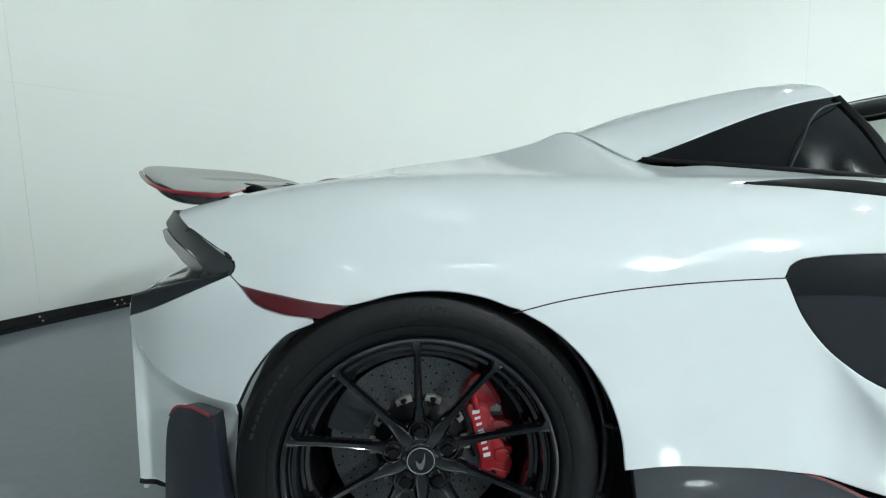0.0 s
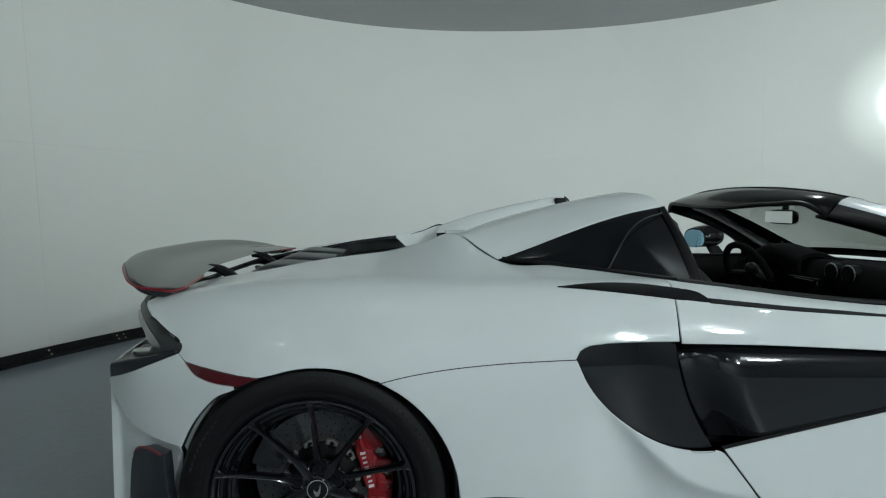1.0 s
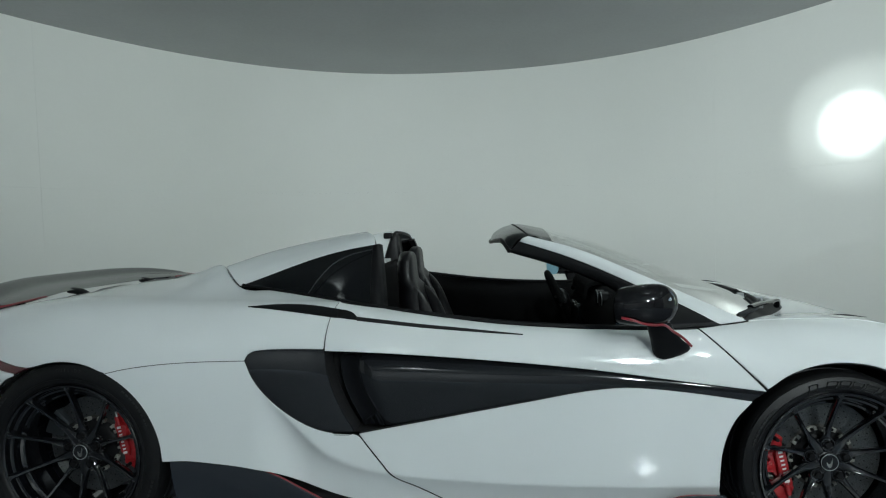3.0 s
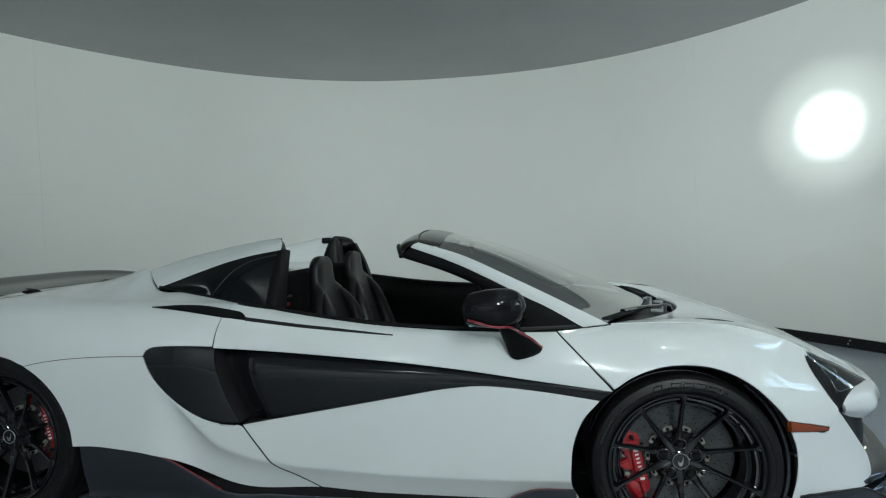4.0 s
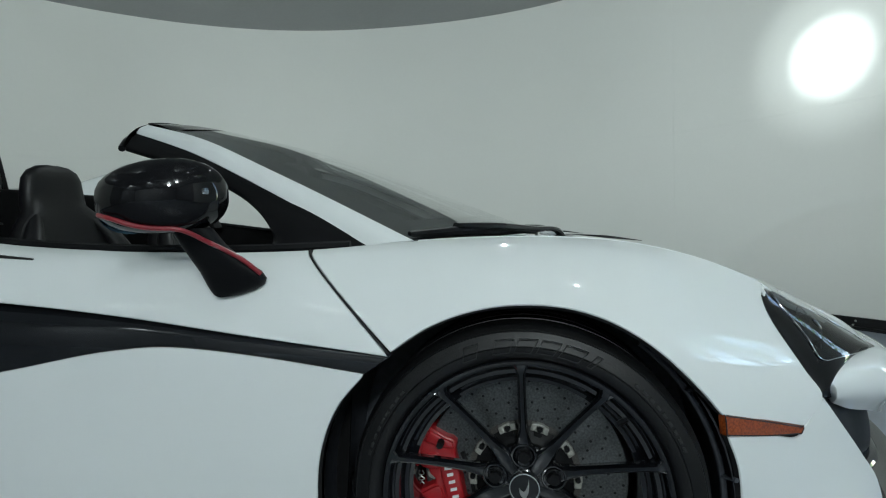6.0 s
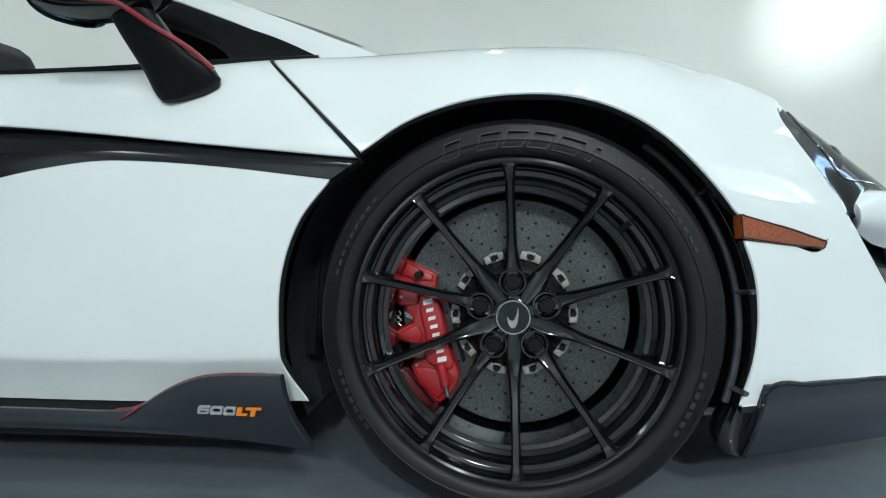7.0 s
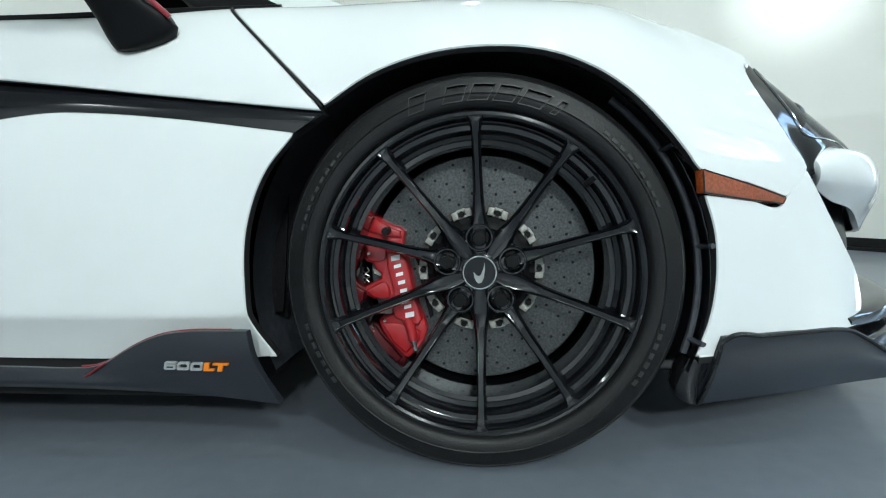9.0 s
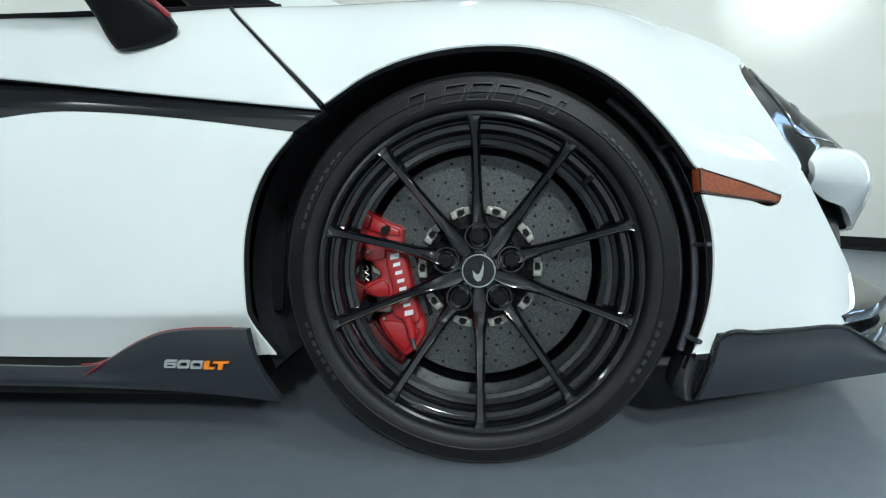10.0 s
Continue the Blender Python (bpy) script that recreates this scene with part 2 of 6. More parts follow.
def fixed(name, vf, mat, parent=None, label="", angle=38):
    """Links verts and faces after turning all faces outwards."""
    bm = bmesh.new()
    vs = [bm.verts.new(tuple(v)) for v in vf[0]]
    for f in vf[1]:
        try:
            bm.faces.new([vs[i] for i in f])
        except ValueError:
            pass
    return part(name, bm, mat, parent, label, True, angle)


def ring_section(w, h, power=2.6, n=28):
    """A closed rounded outline, w and h its half sizes."""
    a = np.linspace(0, 2 * np.pi, n, endpoint=False)
    c, s = np.cos(a), np.sin(a)
    return np.stack([w * np.sign(c) * np.abs(c) ** (2 / power), h * np.sign(s) * np.abs(s) ** (2 / power)], -1)


# ---- the room ----
# the long curved wall: half an oval, closed by straight walls behind the path
RX, RY, RA, RB, RN = 1.364, -3.336, 5.076, 7.715, 2.24
BACK = -9.4
SEAM = 1.633


def oval(n):
    a = np.linspace(0, np.pi, n)
    c, s = np.cos(a), np.sin(a)
    return np.stack([RX + RA * np.sign(c) * np.abs(c) ** (2 / RN), RY + RB * np.abs(s) ** (2 / RN)], -1)


OV = oval(721)
OVS = np.concatenate([[0], np.cumsum(np.linalg.norm(np.diff(OV, axis=0), axis=1))])


def on_wall(s):
    return np.stack([np.interp(s, OVS, OV[:, 0]), np.interp(s, OVS, OV[:, 1])], -1)


def wall_strip(s0, s1, z0, z1, inset, thick, n=16):
    """A curved slab along the wall; inset: metres towards the room."""
    s = np.linspace(s0, s1, n)
    p = on_wall(s)
    t = on_wall(s + 0.01) - on_wall(s - 0.01)
    t /= np.linalg.norm(t, axis=1, keepdims=True)
    nrm = np.stack([-t[:, 1], t[:, 0]], -1)
    q, r = p + nrm * inset, p + nrm * (inset - thick)
    rows = [np.column_stack([a, np.full(n, z)]) for a, z in ((q, z0), (q, z1), (r, z1), (r, z0))]
    return loft(np.stack(rows, 1), True, True)


# the wall starts past a glazed opening on the front side
S0 = 4.2
JOINTS = [S0, 7.48, 15.22, OVS[-1] - 0.01]
wall = tagged(new("wall_curved"), "off-white satin curved studio wall of large panels", "wall", kind="structure")
fixed("backing", wall_strip(S0, OVS[-1] - 0.01, 0, CEILING, -0.012, 0.12, 200), GAP, wall)
for a, b in zip(JOINTS[:-1], JOINTS[1:]):
    for z0, z1 in ((0.0, SEAM - 0.0004), (SEAM + 0.0004, CEILING)):
        fixed("panel", wall_strip(a + 0.0005, b - 0.0005, z0, z1, 0.0, 0.010, 110), WALL, wall)
base = tagged(new("baseboard"), "black base track along the curved wall with paired studs", "baseboard", kind="structure")
fixed("rail", wall_strip(S0, OVS[-1] - 0.02, 0.0, 0.085, 0.022, 0.020, 200), TRACK, base, "black rail")
fixed("rail_lip", wall_strip(S0, OVS[-1] - 0.02, 0.0, 0.022, 0.055, 0.031, 200), TRACK, base, "black foot of the rail")
first = float(OVS[np.argmin(np.hypot(OV[:, 0] + 2.53, OV[:, 1] - 1.944))])
studs = [first + 0.575 * k + d for k in range(-22, 6) for d in ((0.0, 0.055) if k % 2 else (0.0,)) if S0 + 0.2 < first + 0.575 * k < OVS[-1] - 0.3]
for s in studs:
    p, q = on_wall(s), on_wall(s + 0.01)
    t = (q - p) / np.linalg.norm(q - p)
    nrm = np.array((-t[1], t[0]))
    for z, k in ((0.035, 0.058), (0.060, 0.026)):
        bm = bmesh.new()
        bmesh.ops.create_uvsphere(bm, u_segments=10, v_segments=8, radius=0.0075, matrix=Matrix.Translation((p[0] + nrm[0] * k, p[1] + nrm[1] * k, z)))
        part("stud", bm, STEEL, base, "small metal stud")

SIDE_LEFT = RX - RA
bm = bmesh.new()
box(bm, SIDE_LEFT - 0.14, SIDE_LEFT, BACK, RY, 0, CEILING)
tagged(part("wall_left", bm, BACKWALL, smooth=False), "grey painted straight wall", "wall", kind="structure")
bm = bmesh.new()
box(bm, SIDE_LEFT - 0.14, RX + RA + 0.14, BACK - 0.14, BACK, 0, CEILING)
tagged(part("wall_back", bm, BACKWALL, smooth=False), "grey painted back wall", "wall", kind="structure")
bm = bmesh.new()
box(bm, RX + RA, RX + RA + 0.14, BACK, RY - 0.5, 0, CEILING)
tagged(part("wall_right", bm, BACKWALL, smooth=False), "grey painted straight wall", "wall", kind="structure")

# glazed opening on the front side: wall round it, sill, mullions and panes
window = tagged(new("window_1"), "white-framed glazed opening to the garden", "window", kind="structure")
WX = RX + RA
w_end = float(on_wall(S0)[1])
W0, W1, SILL, HEAD = -2.15, -0.65, 1.12, 1.98
bm = bmesh.new()
box(bm, WX, WX + 0.14, RY - 0.5, w_end, 0, SILL)
box(bm, WX, WX + 0.14, RY - 0.5, w_end, HEAD, CEILING)
box(bm, WX, WX + 0.14, RY - 0.5, W0, SILL, HEAD)
box(bm, WX, WX + 0.14, W1, w_end, SILL, HEAD)
tagged(part("wall_window", bm, WALL, smooth=False), "white painted wall round the glazed opening", "wall", kind="structure")
bm = bmesh.new()
box(bm, WX - 0.03, WX + 0.16, W0, W1, SILL, SILL + 0.03, 0.004)
part("window_sill", bm, WALL, window, smooth=False)
bm = bmesh.new()
for y0, y1, z0, z1 in ((W0, W1, SILL + 0.03, SILL + 0.08), (W0, W1, HEAD - 0.05, HEAD), (W0, W0 + 0.05, SILL + 0.08, HEAD - 0.05), (W1 - 0.05, W1, SILL + 0.08, HEAD - 0.05)):
    box(bm, WX + 0.03, WX + 0.11, y0, y1, z0, z1, 0.004)
part("window_frame", bm, WALL, window, smooth=False)
WINDOW_GLASS = glass("window_glass")
ys = np.linspace(W0 + 0.05, W1 - 0.05, 4)
for y in ys[1:-1]:
    bm = bmesh.new()
    box(bm, WX + 0.03, WX + 0.11, y - 0.025, y + 0.025, SILL + 0.08, HEAD - 0.05, 0.004)
    part("mullion", bm, WALL, window, smooth=False)
for a, b in zip(ys[:-1], ys[1:]):
    bm = bmesh.new()
    box(bm, WX + 0.066, WX + 0.072, a + 0.02, b - 0.02, SILL + 0.07, HEAD - 0.04)
    pane = part("pane", bm, WINDOW_GLASS, window, smooth=False)
    pane.visible_shadow = False

bm = bmesh.new()
box(bm, SIDE_LEFT - 0.2, WX + 0.3, BACK - 0.2, RY + RB + 0.3, -0.2, 0)
tagged(part("floor", bm, FLOOR, smooth=False), "grey satin epoxy floor with faint scuffs", "floor", kind="structure")
bm = bmesh.new()
box(bm, WX + 0.3, WX + 120, -120, 120, -0.25, -0.02)
GRASS = material("lawn", (0.06, 0.11, 0.03), 0.9, grain=0.4, scale=3, mottle=0.3)
tagged(part("ground", bm, GRASS, smooth=False), "green lawn outside the glazing", "ground", kind="structure")
bm = bmesh.new()
box(bm, SIDE_LEFT - 0.2, WX + 0.3, BACK - 0.2, RY + RB + 0.3, CEILING, CEILING + 0.15)
tagged(part("ceiling", bm, CEIL, smooth=False), "flat grey painted ceiling", "ceiling", kind="structure")

# lamp holders on the ceiling over the bulbs
for x, y, z in LAMPS:
    v, f = lathe([(0.001, 0.0), (0.09, 0.0), (0.09, 0.03), (0.03, 0.035), (0.03, 0.05), (0.001, 0.05)], 24)
    P = np.column_stack([v[:, 0] + x, v[:, 2] + y, CEILING - v[:, 1]])
    tagged(fixed("ceiling_lamp", (P, f), SATIN), "round black lamp holder under the ceiling", "lamp", "ceiling lamps")

# garden trees outside the glazing, seen mirrored in the paint and the lamps
LEAF = material("leaves", (0.05, 0.11, 0.02), 0.5, grain=0.4, scale=2)
BARK = material("bark", (0.12, 0.09, 0.06), 0.9, grain=0.4, scale=20)
rng = np.random.default_rng(4)
for tx, ty, th in ((11.5, -3.0, 5.5), (13.0, 0.8, 6.5), (12.0, 4.5, 5.0), (14.5, -1.4, 7.0), (12.6, -5.2, 6.0), (15.5, 2.6, 7.5)):
    tree = thing("tree", "leafy green garden tree on the lawn", "tree", "garden trees", pose(tx, ty, -0.02))
    v, f = tube([(0, 0, 0), (0.05, 0.04, th * 0.25), (-0.04, 0.02, th * 0.5), (0.03, -0.05, th * 0.8)], [0.16, 0.12, 0.09, 0.03], 10)
    fixed("trunk", (v, f), BARK, tree)
    for k in range(6):
        a = k * 1.05
        v, f = tube([(0, 0, th * (0.3 + 0.07 * k)), (0.5 * math.cos(a), 0.5 * math.sin(a), th * (0.4 + 0.07 * k)), (1.2 * math.cos(a), 1.2 * math.sin(a), th * (0.48 + 0.07 * k))], [0.06, 0.04, 0.015], 6)
        fixed("limb", (v, f), BARK, tree)
    centres = np.column_stack([rng.normal(0, 0.75, 60), rng.normal(0, 0.75, 60), th * 0.62 + rng.normal(0, th * 0.16, 60)])
    lv, lf = [], []
    for c in centres:
        for q in range(36):
            p = c + rng.normal(0, 0.22, 3)
            a, b = rng.normal(0, 1, 3), rng.normal(0, 1, 3)
            a *= 0.07 / np.linalg.norm(a)
            b *= 0.04 / np.linalg.norm(b)
            n0 = len(lv)
            lv += [p - a, p + b, p + a, p - b]
            lf.append((n0, n0 + 1, n0 + 2, n0 + 3))
    link("crown", lv, lf, LEAF, tree, smooth=False)


# ---- the car: body surface ----
car = thing("car", "white two-seat open-top sports car with black carbon trim", "car")

# half-width and height of the lower edge, the widest line, the shoulder crest and the inner deck line, along the car
LOW = [(-0.62, 0.72, 0.28), (-0.35, 0.86, 0.24), (0.0, 0.93, 0.22), (0.4, 0.945, 0.20), (0.8, 0.945, 0.18), (1.4, 0.915, 0.18), (2.3, 0.905, 0.18),
       (2.67, 0.90, 0.20), (3.0, 0.86, 0.18), (3.17, 0.795, 0.18), (3.3, 0.74, 0.18), (3.45, 0.60, 0.18)]
WIDE = [(-0.62, 0.70, 0.62), (-0.5, 0.80, 0.64), (-0.34, 0.882, 0.64), (-0.15, 0.935, 0.64), (0.1, 0.955, 0.62), (0.4, 0.95, 0.62), (0.7, 0.938, 0.64),
        (1.08, 0.93, 0.62), (1.6, 0.925, 0.58), (2.1, 0.925, 0.55), (2.44, 0.925, 0.55), (2.67, 0.935, 0.54), (2.8, 0.936, 0.535), (2.89, 0.926, 0.522), (2.97, 0.899, 0.495), (3.05, 0.863, 0.47),
        (3.17, 0.798, 0.45), (3.25, 0.745, 0.44), (3.35, 0.67, 0.42), (3.5, 0.52, 0.40)]
CREST = [(-0.62, 0.62, 0.80), (-0.48, 0.715, 0.855), (-0.33, 0.735, 0.888), (-0.13, 0.755, 0.912), (0.07, 0.765, 0.915), (0.27, 0.768, 0.908),
         (0.47, 0.770, 0.898), (0.7, 0.775, 0.891), (1.03, 0.774, 0.877), (1.22, 0.79, 0.846), (1.45, 0.80, 0.812), (1.66, 0.81, 0.79), (1.9, 0.818, 0.777),
         (2.1, 0.822, 0.771), (2.26, 0.822, 0.772), (2.45, 0.765, 0.782), (2.6, 0.745, 0.786), (2.75, 0.73, 0.782), (2.9, 0.715, 0.765), (3.05, 0.705, 0.722),
         (3.136, 0.70, 0.682), (3.25, 0.66, 0.62), (3.4, 0.5, 0.53)]
DECK = [(-0.5, 0.52, 0.860), (-0.38, 0.51, 0.885), (-0.2, 0.50, 0.911), (-0.03, 0.50, 0.938), (0.1, 0.50, 0.952), (0.2, 0.50, 0.962), (0.3, 0.50, 0.984), (0.43, 0.515, 1.006), (0.48, 0.57, 0.965), (0.53, 0.613, 0.934),
        (0.7, 0.665, 0.917), (0.9, 0.715, 0.893), (1.03, 0.735, 0.873)]
SCULPT = [(0.72, 0.62), (0.785, 0.559), (0.873, 0.463), (0.961, 0.379), (1.072, 0.328), (1.216, 0.298), (1.464, 0.274), (1.673, 0.262), (1.976, 0.257), (2.3, 0.260)]


def smooth01(v):
    v = np.clip(v, 0, 1)
    return v * v * (3 - 2 * v)


def body(x, s):
    """Points of the car's side at length x and level s: 0 lower edge, 0.5 widest, 1 crest, 2 deck line."""
    x, s = np.broadcast_arrays(np.asarray(x, float), np.asarray(s, float))
    lo, wi, cr, de = (spline(r, x) for r in (LOW, WIDE, CREST, DECK))
    t1 = np.clip(s / 0.5, 0, 1)
    t2 = np.clip((s - 0.5) / 0.5, 0, 1) * np.pi / 2
    t3 = np.clip(s - 1, 0, 1)
    w = np.where(s < 0.5, lo[..., 0] + (wi[..., 0] - lo[..., 0]) * (1 - (1 - t1) ** 2), cr[..., 0] + (wi[..., 0] - cr[..., 0]) * np.cos(t2) ** (1 + 1.3 * smooth01((x - 2.86) / 0.31)))
    z = np.where(s < 0.5, lo[..., 1] + (wi[..., 1] - lo[..., 1]) * t1, wi[..., 1] + (cr[..., 1] - wi[..., 1]) * np.sin(t2))
    w = np.where(s > 1, cr[..., 0] + (de[..., 0] - cr[..., 0]) * t3, w)
    z = np.where(s > 1, cr[..., 1] + (de[..., 1] - cr[..., 1]) * t3**1.1, z)
    line = spline(SCULPT, x)[..., 0]
    drop = line - z
    drop = 0.5 * (drop + np.sqrt(drop * drop + 0.006 ** 2))
    w = w - 0.05 * (1 - np.exp(-drop / 0.075)) * smooth01((x - 0.7) / 0.2) * smooth01((2.75 - x) / 0.3)
    return np.stack([x, -w, z], -1)


def level(x, z):
    """The level s of the side at length x and height z."""
    lo, wi, cr = (spline(r, x) for r in (LOW, WIDE, CREST))
    low = 0.5 * (z - lo[..., 1]) / (wi[..., 1] - lo[..., 1])
    up = 0.5 + np.arcsin(np.clip((z - wi[..., 1]) / (cr[..., 1] - wi[..., 1]), 0, 1)) / np.pi
    return np.where(z < wi[..., 1], low, up)


def coons(bottom, top, left, right):
    """Fills four border curves (n x k arrays, bottom and top running left to right, left and right upwards)."""
    nu, nv = len(bottom), len(left)
    u, v = np.linspace(0, 1, nu)[:, None, None], np.linspace(0, 1, nv)[None, :, None]
    B, T, L, R = bottom[:, None], top[:, None], left[None], right[None]
    return (1 - v) * B + v * T + (1 - u) * L + u * R - ((1 - u) * (1 - v) * bottom[0] + u * (1 - v) * bottom[-1] + (1 - u) * v * top[0] + u * v * top[-1])


def side_panel(bottom, top, left, right, nu=60, nv=24, depth=None):
    """A panel of the car's side from border curves in (x, z), running left to right and upwards."""
    cs = []
    for pts, n in ((bottom, nu), (top, nu), (left, nv), (right, nv)):
        c = curve(pts, n)
        cs.append(np.column_stack([c[:, 0], level(c[:, 0], c[:, 1])]))
    G = coons(*cs)
    V = body(G[..., 0], G[..., 1])
    if depth is not None:
        V[..., 1] += depth(np.linspace(0, 1, nu)[:, None], np.linspace(0, 1, nv)[None, :], V)
    return V


def arch(cx, cz, r, a0, a1, n=9):
    """Points of a wheel arch from angle a0 to a1 (degrees, 0 to the front)."""
    return [(cx + r * math.cos(radians(a)), cz + r * math.sin(radians(a))) for a in np.linspace(a0, a1, n)]


def crest_z(x):
    return float(spline(CREST, x)[..., 1])


REAR = (0.018, 0.345, 0.365)
FRONT = (2.658, 0.306, 0.364)
ARCH_UP = [(2.292, 0.24), (2.290, 0.31), (2.303, 0.41), (2.338, 0.49), (2.389, 0.548)]
ARCH_OVER = [(2.441, 0.591), (2.509, 0.634), (2.596, 0.663), (2.68, 0.671), (2.77, 0.661), (2.81, 0.648), (2.86, 0.622), (2.89, 0.601), (2.946, 0.549), (2.985, 0.505), (3.006, 0.479)]
ARCH_DOWN = [(3.012, 0.166), (3.039, 0.248), (3.045, 0.32), (3.036, 0.388), (3.018, 0.436)]
OUT = (0, -1, 0.4)

# rear quarter: shoulder above the crease and the wheel, running up to the deck
tail_edge = [(-0.338, 0.739), (-0.329, 0.752), (-0.333, 0.768), (-0.364, 0.785), (-0.414, 0.814), (-0.48, 0.8545)]
top = [(x, crest_z(x)) for x in np.linspace(-0.48, 0.975, 12)]
V = side_panel([(-0.338, 0.739), (-0.318, 0.722), (-0.25, 0.708), (-0.2, 0.698), (-0.117, 0.6885)] + arch(*REAR, 107, 64, 6) + [(0.32, 0.691), (0.5, 0.703), (0.690, 0.7065), (0.697, 0.722), (0.715, 0.7335), (0.76, 0.740), (0.83, 0.7415), (0.90, 0.7405), (0.968, 0.7385)],
               top, tail_edge, [(0.968, 0.7385), (0.972, 0.79), (0.98, 0.84), (0.99, crest_z(0.99))], 90, 22)
xs = V[:, -1, 0]
up = np.linspace(1, 2, 12)[1:]
deck = body(np.minimum(xs, 1.03)[:, None], up[None, :])
both("rear_quarter_panel", np.concatenate([V, deck], axis=1), OUT, PAINT, car, "glossy white rear haunch")
# the haunch turns down into the engine bay beside the hoop
inward = deck[(deck[:, -1, 0] > 0.17) & (deck[:, -1, 0] < 0.62), -1]
drop = 0.095 * smooth01((inward[:, :1] - 0.15) / 0.12)
fold = np.stack([inward + np.array((0, -0.006, 0.0015)), inward + np.array((0, 0.004, -0.002)), inward + np.array((0, 0.010, 0)) - drop * np.array((0, 0, 0.5)), inward + np.array((0, 0.012, 0)) - drop * np.array((0, 0, 1.0))], axis=1)
both("deck_side", fold, (0, 1, 0.3), PAINT, car, "white inner face of the haunch", 0.0)

# lower quarter: between the arch, the crease, the intake and the skirt
V = side_panel([(0.385, 0.352), (0.47, 0.354), (0.56, 0.346), (0.75, 0.314), (0.91, 0.245), (1.05, 0.2), (1.36, 0.196)],
               [(0.175, 0.6605), (0.32, 0.6865), (0.5, 0.6985), (0.690, 0.7)],
               [(x, z) for x, z in arch(*REAR, 1, 63, 7)],
               [(1.36, 0.196), (1.275, 0.247), (1.2, 0.288), (1.15, 0.352), (1.105, 0.411), (1.084, 0.4345), (1.066, 0.4415), (1.045, 0.4425), (1.012, 0.4435), (0.938, 0.459), (0.850, 0.503), (0.770, 0.568), (0.717, 0.638), (0.690, 0.7)], 60, 90)
both("lower_quarter_panel", V, OUT, PAINT, car, rim=0.003)

# door: upper skin, the dark scallop and the lower skin
belt = [(x, crest_z(x)) for x in np.linspace(0.995, 2.256, 9)]
V = side_panel([(0.975, 0.733), (1.09, 0.727), (1.474, 0.698), (1.887, 0.6575), (2.181, 0.617), (2.434, 0.583)], belt,
               [(0.975, 0.733), (0.978, 0.79), (0.985, 0.84), (0.995, crest_z(0.995))], [(2.434, 0.583), (2.335, 0.69), (2.256, 0.771)], 70, 22)
both("door", V, OUT, PAINT, car, "white door skin above the dark side blade", 0.03)


def scallop(u, v, V):
    d = 0.055 * (1 - u) ** 1.15 + 0.003
    return 0.005 + d * (0.3 + 0.7 * np.clip(v, 0, 1) ** 6) + 0.06 * (1 - smooth01(u / 0.09))


V = side_panel([(1.09, 0.447), (1.474, 0.517), (1.68, 0.554), (1.885, 0.590), (1.985, 0.598), (2.08, 0.593), (2.18, 0.582), (2.391, 0.551)],
               [(0.995, 0.7305), (1.09, 0.7255), (1.474, 0.6965), (1.887, 0.656), (2.181, 0.6155), (2.436, 0.580)],
               [(1.09, 0.447), (1.03, 0.57), (0.995, 0.7305)], [(2.391, 0.551), (2.415, 0.566), (2.436, 0.580)], 70, 24, scallop)
both("side_blade", V, OUT, CARBON, car, "glossy black carbon scallop in the door", 0.03)

V = side_panel([(1.372, 0.197), (1.6, 0.178), (1.9, 0.174), (2.1, 0.172), (2.322, 0.172)],
               [(1.09, 0.443), (1.474, 0.513), (1.68, 0.551), (1.885, 0.587), (1.985, 0.595), (2.08, 0.590), (2.18, 0.579), (2.389, 0.548)],
               [(1.372, 0.197), (1.283, 0.249), (1.208, 0.29), (1.155, 0.355), (1.09, 0.443)],
               [(2.322, 0.172)] + ARCH_UP, 70, 90)
both("lower_door", V, OUT, PAINT, car, "white lower door skin with a concave foot", 0.02)

# intake: the black flush blade behind the door with the duct between them
V = side_panel([(0.698, 0.692), (0.722, 0.640), (0.774, 0.571), (0.853, 0.507), (0.94, 0.463), (1.012, 0.446), (1.066, 0.4435)],
               [(0.695, 0.709), (0.701, 0.722), (0.718, 0.7305), (0.76, 0.7365), (0.83, 0.738), (0.90, 0.737), (0.966, 0.7355)],
               [(0.698, 0.692), (0.695, 0.700), (0.695, 0.709)],
               [(1.066, 0.4435), (1.04, 0.485), (0.997, 0.577), (0.972, 0.668), (0.966, 0.7355)], 50, 30,
               lambda u, v, V: 0.003 + 0.02 * u**4 + 0 * v)
both("side_intake", V, OUT, CARBON, car, "glossy black carbon intake blade", 0.09)
V = side_panel([(0.95, 0.40), (1.05, 0.40), (1.16, 0.40)], [(0.93, 0.76), (1.0, 0.76), (1.12, 0.76)], [(0.95, 0.40), (0.94, 0.58), (0.93, 0.76)], [(1.16, 0.40), (1.14, 0.58), (1.12, 0.76)], 8, 8,
               lambda u, v, V: 0.14 + 0 * u * v)
both("intake_duct", V, OUT, GAP, car, rim=0.0)

# front fender: door shut line, arch, marker lamp, headlamp and crest
top = [(x, crest_z(x)) for x in np.linspace(2.264, 3.139, 10)]
V = side_panel(ARCH_OVER + [(3.09, 0.457), (3.172, 0.432)],
               top, [(2.441, 0.591), (2.343, 0.692), (2.264, 0.7725)], [(3.172, 0.432), (3.219, 0.475), (3.187, 0.524), (3.158, 0.572), (3.142, 0.602), (3.133, 0.626), (3.130, 0.644), (3.132, 0.662), (3.139, crest_z(3.139))], 90, 26)
fender = both("front_fender", V, OUT, PAINT, car, "glossy white front wing over the wheel")

